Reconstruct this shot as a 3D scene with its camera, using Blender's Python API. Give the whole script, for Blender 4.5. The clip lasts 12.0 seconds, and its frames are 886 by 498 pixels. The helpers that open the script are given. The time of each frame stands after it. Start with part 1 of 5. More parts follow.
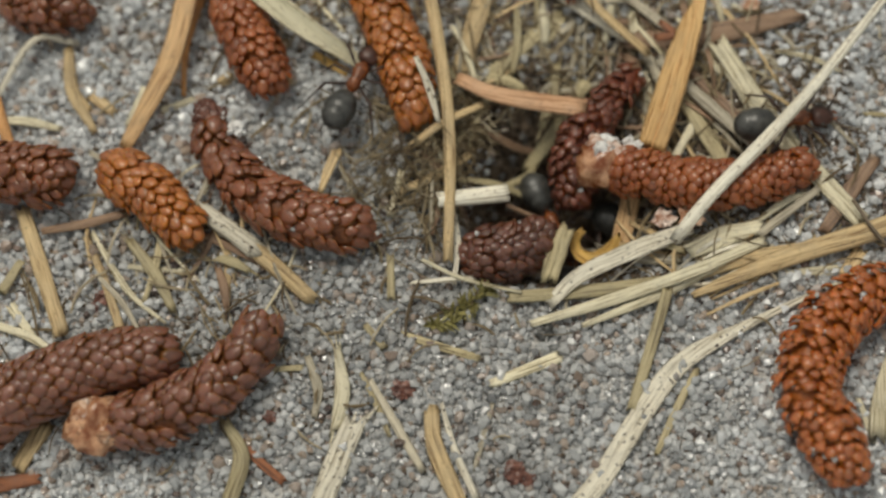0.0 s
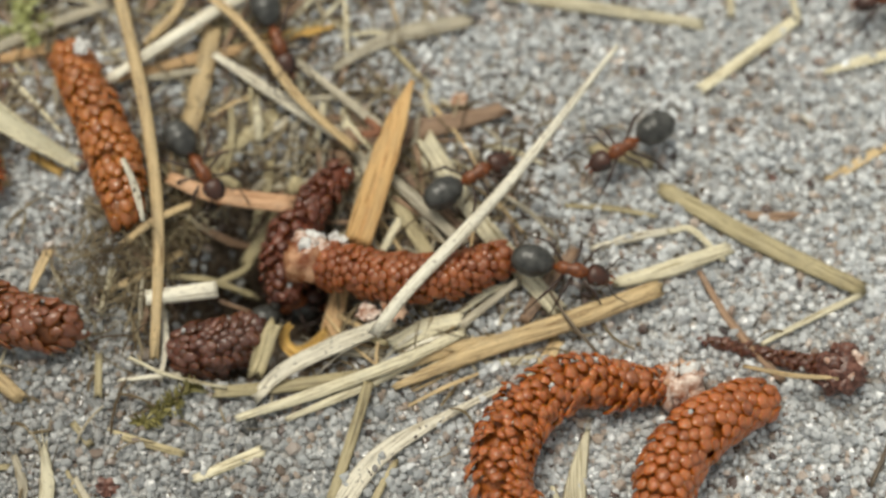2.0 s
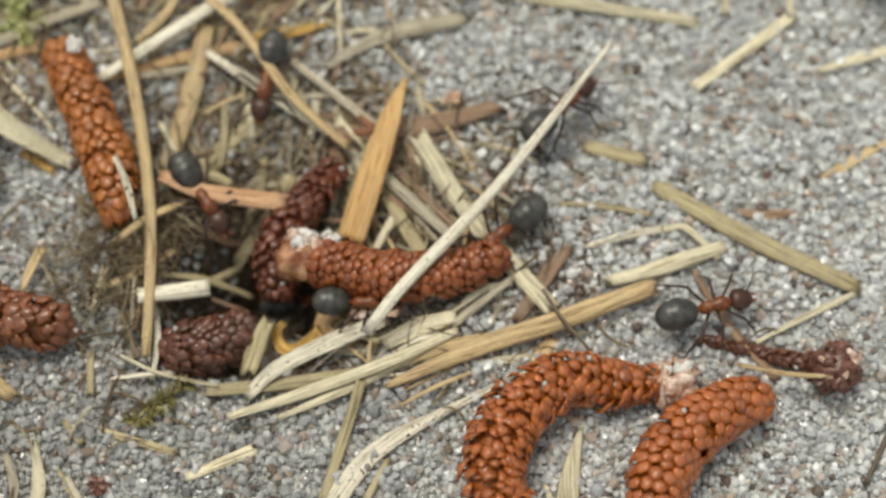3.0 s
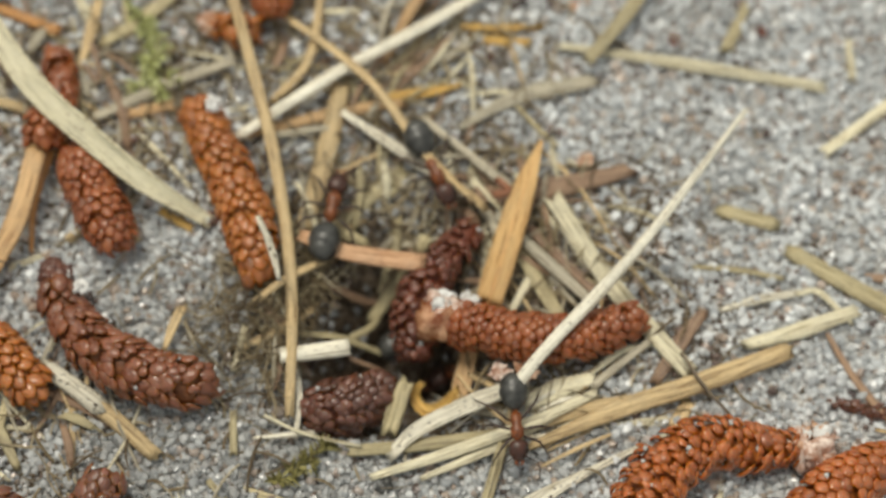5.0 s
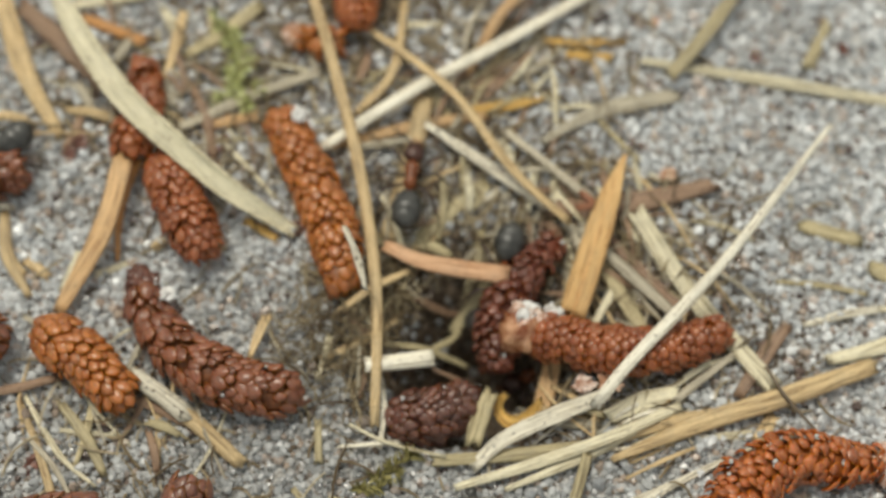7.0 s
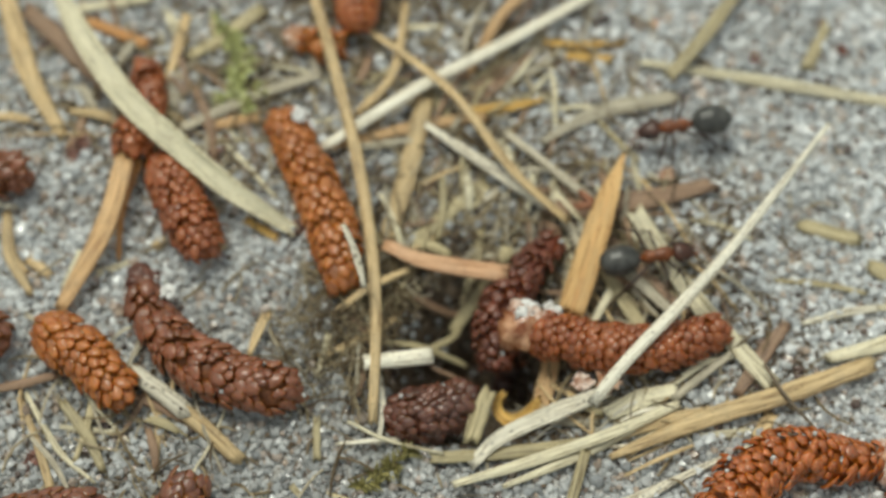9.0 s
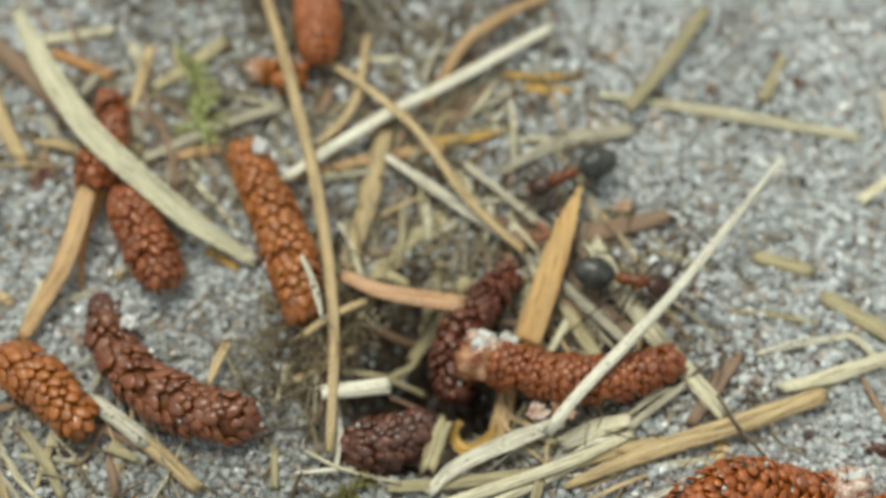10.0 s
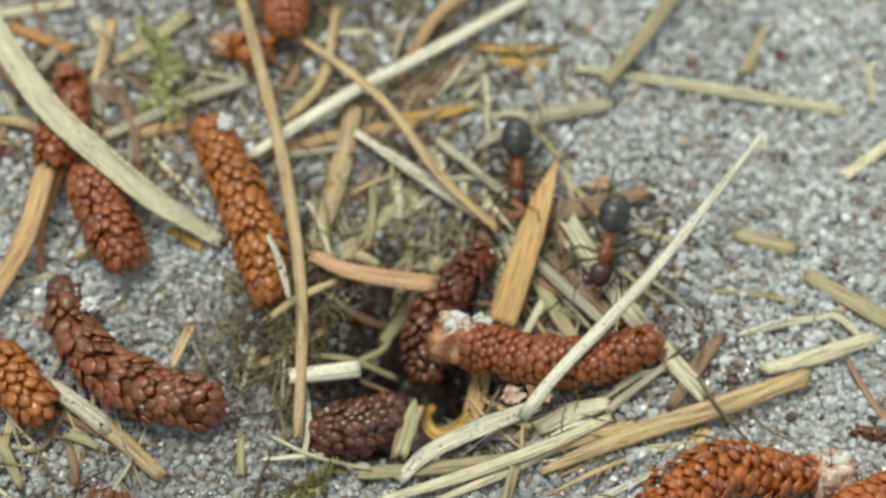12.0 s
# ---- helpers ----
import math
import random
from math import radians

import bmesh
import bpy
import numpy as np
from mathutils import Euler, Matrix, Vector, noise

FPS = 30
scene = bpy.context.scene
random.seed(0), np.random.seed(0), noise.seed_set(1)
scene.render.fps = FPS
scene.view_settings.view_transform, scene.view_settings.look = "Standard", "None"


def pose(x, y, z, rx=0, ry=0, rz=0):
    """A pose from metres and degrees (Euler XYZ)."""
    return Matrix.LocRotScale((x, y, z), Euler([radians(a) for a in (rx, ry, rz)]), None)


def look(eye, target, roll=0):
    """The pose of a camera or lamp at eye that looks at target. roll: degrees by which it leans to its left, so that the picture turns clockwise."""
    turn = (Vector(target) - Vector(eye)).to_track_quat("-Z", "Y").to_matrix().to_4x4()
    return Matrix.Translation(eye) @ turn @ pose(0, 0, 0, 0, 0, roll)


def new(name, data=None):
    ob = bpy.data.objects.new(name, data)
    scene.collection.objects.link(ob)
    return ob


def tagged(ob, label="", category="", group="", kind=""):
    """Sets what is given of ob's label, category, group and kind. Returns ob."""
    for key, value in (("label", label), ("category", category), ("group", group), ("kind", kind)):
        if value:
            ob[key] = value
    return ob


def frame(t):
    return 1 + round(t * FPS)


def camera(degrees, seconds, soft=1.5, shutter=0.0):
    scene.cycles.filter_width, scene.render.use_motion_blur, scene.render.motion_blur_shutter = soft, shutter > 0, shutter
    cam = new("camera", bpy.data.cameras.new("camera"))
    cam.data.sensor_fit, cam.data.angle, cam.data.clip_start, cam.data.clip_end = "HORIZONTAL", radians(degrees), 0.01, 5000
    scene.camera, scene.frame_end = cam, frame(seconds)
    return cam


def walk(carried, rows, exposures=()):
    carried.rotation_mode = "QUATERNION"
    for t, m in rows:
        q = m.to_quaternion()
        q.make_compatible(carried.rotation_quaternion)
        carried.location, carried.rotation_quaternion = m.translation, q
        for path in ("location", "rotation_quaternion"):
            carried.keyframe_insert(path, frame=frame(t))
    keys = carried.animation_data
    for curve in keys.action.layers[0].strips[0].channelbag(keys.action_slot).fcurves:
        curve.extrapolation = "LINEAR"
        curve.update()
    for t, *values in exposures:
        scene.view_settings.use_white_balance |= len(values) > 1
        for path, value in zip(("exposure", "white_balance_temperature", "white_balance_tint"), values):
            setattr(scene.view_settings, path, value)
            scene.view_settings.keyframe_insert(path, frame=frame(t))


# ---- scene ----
cam = camera(30, 12.0, soft=2.6)
cam.data.dof.use_dof, cam.data.dof.focus_distance, cam.data.dof.aperture_fstop = True, 0.1085, 15.0
PATH = [
    (0, pose(-0.00464, -0.03474, 0.10603, 17.072, 1.340, 3.894)),
    (0.5, pose(-0.00143, -0.03307, 0.10614, 17.686, 1.700, 3.914)),
    (1, pose(0.00562, -0.03167, 0.10780, 17.851, 1.137, 3.306)),
    (1.5, pose(0.01079, -0.03101, 0.10888, 17.984, 0.517, 2.753)),
    (2, pose(0.01197, -0.03119, 0.10926, 18.541, 0.069, 2.445)),
    (2.5, pose(0.01159, -0.03033, 0.10895, 17.958, 0.203, 2.443)),
    (2.7, pose(0.01278, -0.03164, 0.10847, 18.749, 0.307, 2.550)),
    (4.3, pose(0.01218, -0.02971, 0.11137, 18.256, -1.563, 1.632)),
    (4.5, pose(0.00757, -0.03082, 0.11062, 18.820, -1.823, 1.528)),
    (5, pose(0.00066, -0.02915, 0.11088, 19.135, -1.084, 2.665)),
    (5.5, pose(-0.00170, -0.03092, 0.10975, 20.010, -0.622, 3.063)),
    (6, pose(-0.00395, -0.03037, 0.10990, 19.269, -0.702, 3.276)),
    (6.5, pose(-0.00468, -0.02876, 0.11079, 18.464, -0.812, 3.415)),
    (6.7, pose(-0.00451, -0.02933, 0.11096, 19.048, -0.833, 3.415)),
    (8.3, pose(-0.00240, -0.03574, 0.10841, 22.339, 0.152, 3.764)),
    (8.5, pose(-0.00269, -0.03223, 0.10966, 20.409, 0.119, 3.823)),
    (9, pose(-0.00221, -0.03328, 0.11023, 21.416, -0.025, 3.703)),
    (9.5, pose(-0.00083, -0.03080, 0.11219, 21.004, 0.012, 3.828)),
    (10, pose(0.00058, -0.03217, 0.11202, 21.747, -0.124, 3.768)),
    (10.5, pose(0.00126, -0.03277, 0.10879, 21.252, -0.007, 3.654)),
    (11, pose(0.00218, -0.03175, 0.10683, 21.014, 0.054, 3.470)),
    (11.5, pose(0.00277, -0.03001, 0.10808, 20.657, 0.090, 3.595)),
    (12, pose(0.00141, -0.03110, 0.10843, 21.206, -0.538, 3.344)),
]
walk(cam, PATH, [(0, -0.43, 6500, 10), (1.5, -0.08, 6500, 9), (6.7, -0.08, 6500, 9), (8.3, -0.1, 6300, 5), (12, -0.05, 6170, 1)])

# ---- world and light: bright overcast sky, no hard shadows ----
world = bpy.data.worlds.new("overcast_sky")
scene.world = world
world.use_nodes = True
wn, wl = world.node_tree.nodes, world.node_tree.links
sky = wn.new("ShaderNodeTexSky")
sky.sky_type, sky.sun_disc = "NISHITA", False
sky.sun_elevation, sky.sun_rotation = radians(62), radians(328)
sky.air_density, sky.dust_density, sky.ozone_density = 1.0, 4.0, 1.0
soften = wn.new("ShaderNodeMix")
soften.data_type = "RGBA"
soften.inputs[0].default_value = 0.75
soften.inputs[7].default_value = (8.95, 9.1, 8.35, 1)
wl.new(sky.outputs[0], soften.inputs[6])
wl.new(soften.outputs[2], wn["Background"].inputs[0])
wn["Background"].inputs[1].default_value = 0.07
sun_data = bpy.data.lights.new("sun", "SUN")
sun_data.energy, sun_data.angle, sun_data.color = 2.5, radians(26), (1.0, 0.95, 0.81)
sun = new("sun", sun_data)
sun.matrix_world = look((-0.25, 0.4, 0.9), (0, 0, 0))

MM = 0.001


# ---- materials ----
def nodes_of(name, rough=0.6, spec=0.4):
    m = bpy.data.materials.new(name)
    m.use_nodes = True
    n, l = m.node_tree.nodes, m.node_tree.links
    b = n["Principled BSDF"]
    b.inputs["Roughness"].default_value = rough
    b.inputs["Specular IOR Level"].default_value = spec
    return m, n, l, b


def ramp(n, l, source, stops):
    r = n.new("ShaderNodeValToRGB")
    while len(r.color_ramp.elements) < len(stops):
        r.color_ramp.elements.new(0.5)
    for e, (p, c) in zip(r.color_ramp.elements, stops):
        e.position, e.color = p, (*c, 1)
    l.new(source, r.inputs[0])
    return r.outputs[0]


def noise_of(n, l, vector, scale, detail=3.0, rough=0.55):
    t = n.new("ShaderNodeTexNoise")
    t.inputs["Scale"].default_value, t.inputs["Detail"].default_value = scale, detail
    t.inputs["Roughness"].default_value = rough
    if vector is not None:
        l.new(vector, t.inputs["Vector"])
    return t.outputs["Fac"]


def mixed(n, l, fac, a, b, mode="MIX"):
    x = n.new("ShaderNodeMix")
    x.data_type, x.blend_type = "RGBA", mode
    for k, v in ((0, fac), (6, a), (7, b)):
        if isinstance(v, (int, float)):
            x.inputs[k].default_value = v
        elif isinstance(v, tuple):
            x.inputs[k].default_value = (*v, 1)
        else:
            l.new(v, x.inputs[k])
    return x.outputs[2]


def bumped(n, l, b, height, strength, distance):
    u = n.new("ShaderNodeBump")
    u.inputs["Strength"].default_value, u.inputs["Distance"].default_value = strength, distance
    l.new(height, u.inputs["Height"])
    l.new(u.outputs[0], b.inputs["Normal"])


def soiled_shaded(n, l, tex, c):
    """Brown earth on the sand round the nest hole and under the litter beyond it, with their shade painted in too."""
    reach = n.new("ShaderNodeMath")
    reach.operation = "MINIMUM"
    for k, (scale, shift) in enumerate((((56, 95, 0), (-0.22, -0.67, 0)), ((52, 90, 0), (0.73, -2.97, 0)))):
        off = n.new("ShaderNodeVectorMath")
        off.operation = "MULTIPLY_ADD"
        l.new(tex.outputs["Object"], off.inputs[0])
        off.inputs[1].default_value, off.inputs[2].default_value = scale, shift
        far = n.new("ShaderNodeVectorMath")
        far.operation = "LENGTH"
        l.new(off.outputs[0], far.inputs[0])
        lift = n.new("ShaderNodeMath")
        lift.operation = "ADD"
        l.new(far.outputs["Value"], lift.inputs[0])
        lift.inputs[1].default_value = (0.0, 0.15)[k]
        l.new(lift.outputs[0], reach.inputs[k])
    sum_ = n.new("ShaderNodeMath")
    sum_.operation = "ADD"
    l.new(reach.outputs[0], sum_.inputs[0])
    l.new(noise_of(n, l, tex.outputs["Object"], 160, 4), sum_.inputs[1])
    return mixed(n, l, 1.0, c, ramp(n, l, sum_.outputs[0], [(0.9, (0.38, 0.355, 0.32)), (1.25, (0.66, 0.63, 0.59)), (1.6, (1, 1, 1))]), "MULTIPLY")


def grain_material():
    m, n, l, b = nodes_of("quartz_grain", 0.16, 0.7)
    geo = n.new("ShaderNodeNewGeometry")
    tint = ramp(n, l, geo.outputs["Random Per Island"], [
        (0.0, (0.10, 0.075, 0.07)), (0.025, (0.30, 0.22, 0.19)), (0.06, (0.66, 0.53, 0.43)), (0.14, (0.72, 0.62, 0.56)), (0.17, (0.50, 0.52, 0.545)),
        (0.35, (0.76, 0.785, 0.805)), (0.65, (0.90, 0.925, 0.94)), (0.85, (0.97, 0.985, 0.99)), (1.0, (0.99, 0.995, 1.0))])
    tex = n.new("ShaderNodeTexCoord")
    fine = noise_of(n, l, tex.outputs["Object"], 5200, 3)
    patch = noise_of(n, l, tex.outputs["Object"], 130, 2)
    c = mixed(n, l, 0.28, tint, ramp(n, l, fine, [(0.3, (0.35, 0.34, 0.32)), (0.7, (1, 1, 1))]), "MULTIPLY")
    c = mixed(n, l, 0.3, c, ramp(n, l, patch, [(0.38, (0.55, 0.53, 0.50)), (0.58, (1.08, 1.08, 1.08))]), "MULTIPLY")
    # Grains are darker about one point left in front of the hole, paler outwards.
    from_centre = n.new("ShaderNodeVectorMath")
    from_centre.operation = "DISTANCE"
    l.new(tex.outputs["Object"], from_centre.inputs[0])
    from_centre.inputs[1].default_value = (-0.008, -0.008, 0)
    fade = n.new("ShaderNodeMath")
    fade.operation = "MULTIPLY_ADD"
    l.new(from_centre.outputs["Value"], fade.inputs[0])
    fade.inputs[1].default_value = 22.0
    l.new(noise_of(n, l, tex.outputs["Object"], 45, 3), fade.inputs[2])
    c = mixed(n, l, 1.0, c, ramp(n, l, fade.outputs[0], [(0.6, (0.68, 0.67, 0.655)), (1.15, (0.78, 0.775, 0.765)), (1.55, (1, 1, 1))]), "MULTIPLY")
    l.new(soiled_shaded(n, l, tex, c), b.inputs["Base Color"])
    hash_ = n.new("ShaderNodeMath")
    hash_.operation = "MULTIPLY"
    l.new(geo.outputs["Random Per Island"], hash_.inputs[0])
    hash_.inputs[1].default_value = 37.3
    part_ = n.new("ShaderNodeMath")
    part_.operation = "FRACT"
    l.new(hash_.outputs[0], part_.inputs[0])
    l.new(ramp(n, l, part_.outputs[0], [(0.55, (0.15, 0.15, 0.15)), (0.7, (0.42, 0.42, 0.42))]), b.inputs["Transmission Weight"])
    b.inputs["IOR"].default_value = 1.5
    b.inputs["Subsurface Weight"].default_value = 0.4
    b.inputs["Subsurface Radius"].default_value = (1.0, 1.0, 1.0)
    b.inputs["Subsurface Scale"].default_value = 0.0005
    bumped(n, l, b, fine, 0.35, 0.00008)
    return m


def sheet_material():
    m, n, l, b = nodes_of("damp_sand", 0.85, 0.25)
    tex = n.new("ShaderNodeTexCoord")
    fine = noise_of(n, l, tex.outputs["Object"], 2600, 4, 0.7)
    big = noise_of(n, l, tex.outputs["Object"], 60, 4)
    c = mixed(n, l, ramp(n, l, fine, [(0.38, (0, 0, 0)), (0.62, (1, 1, 1))]), (0.34, 0.32, 0.30), (0.78, 0.775, 0.76))
    c = mixed(n, l, 0.6, c, ramp(n, l, big, [(0.35, (0.62, 0.59, 0.55)), (0.65, (1, 1, 1))]), "MULTIPLY")
    l.new(soiled_shaded(n, l, tex, c), b.inputs["Base Color"])
    bumped(n, l, b, fine, 0.7, 0.0003)
    return m


def straw_material(name, dark, light, spot, spots=0.16, rough=0.42):
    """Dry stalk: streaks along the length, patches of grey weathering, small dark specks."""
    m, n, l, b = nodes_of(name, rough, 0.4)
    uv = n.new("ShaderNodeUVMap")
    info = n.new("ShaderNodeObjectInfo")
    shift = n.new("ShaderNodeVectorMath")
    shift.operation = "MULTIPLY_ADD"
    l.new(info.outputs["Random"], shift.inputs[0])
    shift.inputs[1].default_value = (37, 11, 5)
    l.new(uv.outputs[0], shift.inputs[2])
    streak = n.new("ShaderNodeMapping")
    streak.inputs["Scale"].default_value = (0.16, 3.6, 1)
    l.new(shift.outputs[0], streak.inputs[0])
    grain = noise_of(n, l, streak.outputs[0], 1.6, 5, 0.65)
    patch = noise_of(n, l, shift.outputs[0], 0.7, 3)
    speck = noise_of(n, l, shift.outputs[0], 3.1, 2, 0.5)
    c = ramp(n, l, grain, [(0.30, tuple(0.45 * v for v in dark)), (0.39, dark), (0.46, tuple((p + 2 * q) / 3 for p, q in zip(dark, light))), (0.58, light)])
    c = mixed(n, l, ramp(n, l, patch, [(0.45, (0, 0, 0)), (0.75, (0.5, 0.5, 0.5))]), c, tuple(0.5 * v + 0.05 for v in light))
    c = mixed(n, l, ramp(n, l, speck, [(0.62, (0, 0, 0)), (0.70, (spots * 2, spots * 2, spots * 2))]), c, spot)
    vary = n.new("ShaderNodeHueSaturation")
    ml = n.new("ShaderNodeMath")
    ml.operation = "MULTIPLY_ADD"
    l.new(info.outputs["Random"], ml.inputs[0])
    ml.inputs[1].default_value, ml.inputs[2].default_value = 0.35, 0.85
    l.new(ml.outputs[0], vary.inputs["Value"])
    l.new(c, vary.inputs["Color"])
    l.new(vary.outputs[0], b.inputs["Base Color"])
    bumped(n, l, b, grain, 0.8, 0.0002)
    return m


def scale_material(name, dark, mid, light):
    """Catkin scale: each one its own tint, a paler waxy crest with sky sheen painted in, and a translucent orange-brown
    rim.
    """
    m, n, l, b = nodes_of(name, 0.42, 0.4)
    b.inputs["Coat Weight"].default_value, b.inputs["Coat Roughness"].default_value, b.inputs["Coat IOR"].default_value = 0.6, 0.2, 1.5
    b.inputs["Subsurface Weight"].default_value, b.inputs["Subsurface Scale"].default_value = 0.3, 0.0004
    b.inputs["Subsurface Radius"].default_value = (1.0, 0.40, 0.12)
    info = n.new("ShaderNodeObjectInfo")
    uv = n.new("ShaderNodeUVMap")
    sep = n.new("ShaderNodeSeparateXYZ")
    l.new(uv.outputs[0], sep.inputs[0])
    tint = ramp(n, l, info.outputs["Random"], [(0.0, dark), (0.3, mid), (0.75, light), (1.0, tuple(1.3 * v for v in light))])
    tex = n.new("ShaderNodeTexCoord")
    fine = noise_of(n, l, tex.outputs["Object"], 3.2, 5, 0.65)
    crest_sheen = 0.75 * (light[0] / 0.374) ** 1.5
    grey = tuple(0.75 * v + crest_sheen * w for v, w in zip(light, (0.27, 0.120, 0.070)))
    c = mixed(n, l, ramp(n, l, sep.outputs[0], [(0.0, (0.75, 0.75, 0.75)), (0.35, (0.4, 0.4, 0.4)), (0.65, (0, 0, 0))]), tint, grey)
    rim = (mid[0] * 1.3 + 0.04, mid[1] * 1.45 + 0.01, mid[2] * 0.3)
    c = mixed(n, l, ramp(n, l, sep.outputs[0], [(0.5, (0, 0, 0)), (0.85, (0.9, 0.9, 0.9))]), c, rim)
    c = mixed(n, l, 0.6, c, ramp(n, l, fine, [(0.34, (0.32, 0.26, 0.22)), (0.46, (0.92, 0.9, 0.86)), (0.62, (1.25, 1.22, 1.2))]), "MULTIPLY")
    l.new(c, b.inputs["Base Color"])
    bumped(n, l, b, fine, 0.7, 0.0002)
    return m


def plain_material(name, a, c2, size, rough=0.5, spec=0.4, bump=0.3):
    """A surface that wavers between two near colours at the given grain size in millimetres."""
    m, n, l, b = nodes_of(name, rough, spec)
    tex = n.new("ShaderNodeTexCoord")
    fine = noise_of(n, l, tex.outputs["Object"], 1000.0 / size, 4, 0.6)
    wide = noise_of(n, l, tex.outputs["Object"], 220.0 / size, 2)
    c = mixed(n, l, ramp(n, l, fine, [(0.36, (0, 0, 0)), (0.64, (1, 1, 1))]), a, c2)
    c = mixed(n, l, 0.5, c, ramp(n, l, wide, [(0.3, (0.6, 0.58, 0.55)), (0.7, (1.1, 1.1, 1.1))]), "MULTIPLY")
    l.new(c, b.inputs["Base Color"])
    bumped(n, l, b, fine, bump, 0.0001)
    return m


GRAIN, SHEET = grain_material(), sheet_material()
STRAW = {
    "pale": straw_material("bleached_straw", (0.36, 0.29, 0.16), (0.80, 0.73, 0.53), (0.12, 0.08, 0.05)),
    "tan": straw_material("tan_straw", (0.30, 0.19, 0.085), (0.67, 0.50, 0.27), (0.08, 0.045, 0.025)),
    "white": straw_material("weathered_straw", (0.38, 0.32, 0.22), (0.82, 0.76, 0.62), (0.06, 0.04, 0.03), 0.75),
    "blade": straw_material("grey_green_blade", (0.47, 0.43, 0.29), (0.64, 0.59, 0.43), (0.22, 0.16, 0.10), 0.3),
    "olive": straw_material("olive_straw", (0.22, 0.17, 0.085), (0.52, 0.44, 0.26), (0.09, 0.06, 0.03)),
    "orange": straw_material("orange_needle", (0.38, 0.15, 0.04), (0.66, 0.34, 0.12), (0.12, 0.05, 0.02)),
    "amber": straw_material("amber_scale", (0.38, 0.19, 0.035), (0.70, 0.44, 0.12), (0.10, 0.05, 0.02)),
    "brown": straw_material("brown_bark", (0.15, 0.085, 0.05), (0.36, 0.23, 0.145), (0.05, 0.03, 0.02)),
    "red": straw_material("red_brown_stalk", (0.14, 0.05, 0.025), (0.32, 0.12, 0.05), (0.05, 0.02, 0.015)),
    "cream": straw_material("cream_stalk", (0.50, 0.43, 0.31), (0.90, 0.85, 0.71), (0.16, 0.11, 0.07), 0.3),
    "peach": straw_material("peach_needle", (0.48, 0.23, 0.10), (0.80, 0.49, 0.29), (0.16, 0.07, 0.04), 0.15),
    "leaf": straw_material("orange_leaf", (0.52, 0.26, 0.08), (0.84, 0.54, 0.23), (0.14, 0.06, 0.02), 0.08),
    "fawn": straw_material("fawn_needle", (0.34, 0.18, 0.075), (0.68, 0.44, 0.22), (0.10, 0.05, 0.03)),
    "grey": straw_material("grey_straw", (0.24, 0.20, 0.14), (0.55, 0.49, 0.37), (0.08, 0.06, 0.045)),
    "dark": straw_material("dark_stalk", (0.06, 0.045, 0.03), (0.16, 0.12, 0.08), (0.03, 0.02, 0.015)),
}
SCALES = {
    "orange": scale_material("scale_orange", (0.11, 0.030, 0.005), (0.28, 0.078, 0.008), (0.36, 0.118, 0.018)),
    "rust": scale_material("scale_rust", (0.078, 0.016, 0.004), (0.190, 0.041, 0.007), (0.270, 0.072, 0.014)),
    "bright": scale_material("scale_bright", (0.131, 0.027, 0.003), (0.287, 0.068, 0.007), (0.374, 0.104, 0.021)),
    "brown": scale_material("scale_brown", (0.060, 0.016, 0.008), (0.135, 0.037, 0.014), (0.205, 0.068, 0.031)),
    "plum": scale_material("scale_plum", (0.066, 0.022, 0.013), (0.128, 0.043, 0.026), (0.195, 0.078, 0.052)),
    "dark": scale_material("scale_dark", (0.028, 0.008, 0.006), (0.072, 0.021, 0.014), (0.135, 0.050, 0.032)),
    "maroon": scale_material("scale_maroon", (0.038, 0.008, 0.005), (0.092, 0.019, 0.009), (0.150, 0.040, 0.020)),
}
CORES = {
    "orange": plain_material("core_orange", (0.16, 0.05, 0.01), (0.36, 0.13, 0.025), 0.4, 0.5),
    "rust": plain_material("core_rust", (0.15, 0.04, 0.01), (0.32, 0.09, 0.02), 0.4, 0.5),
    "bright": plain_material("core_bright", (0.20, 0.05, 0.01), (0.42, 0.13, 0.025), 0.4, 0.45),
    "brown": plain_material("core_brown", (0.11, 0.035, 0.012), (0.25, 0.09, 0.03), 0.4, 0.55),
    "plum": plain_material("core_plum", (0.10, 0.035, 0.014), (0.24, 0.09, 0.035), 0.4, 0.55),
    "maroon": plain_material("core_maroon", (0.08, 0.018, 0.009), (0.20, 0.05, 0.02), 0.4, 0.6),
    "dark": plain_material("core_dark", (0.05, 0.014, 0.009), (0.12, 0.035, 0.018), 0.4, 0.6),
}
RESIN = plain_material("white_resin", (0.62, 0.60, 0.58), (0.85, 0.84, 0.82), 0.3, 0.5)
CAP = plain_material("amber_resin", (0.22, 0.06, 0.018), (0.70, 0.40, 0.23), 1.1, 0.24, 0.6, 0.8)
STEM = plain_material("torn_stem_end", (0.34, 0.14, 0.06), (0.76, 0.53, 0.38), 0.6, 0.35)
PINK = plain_material("pink_papery_end", (0.36, 0.16, 0.09), (0.86, 0.72, 0.63), 0.6, 0.35)
CRUST = plain_material("dark_crusted_end", (0.045, 0.012, 0.008), (0.24, 0.11, 0.08), 0.5, 0.35)
MOSS = plain_material("moss_green", (0.12, 0.105, 0.03), (0.40, 0.36, 0.14), 0.5, 0.5)
PALE_MOSS = plain_material("pale_moss_green", (0.32, 0.34, 0.11), (0.74, 0.76, 0.40), 0.5, 0.5)
GASTER = plain_material("ant_gaster_black", (0.030, 0.030, 0.028), (0.085, 0.084, 0.078), 0.6, 0.36, 0.5, 0.15)
SOIL = plain_material("soil_crumb", (0.055, 0.04, 0.028), (0.23, 0.175, 0.125), 0.5, 0.9, 0.2)


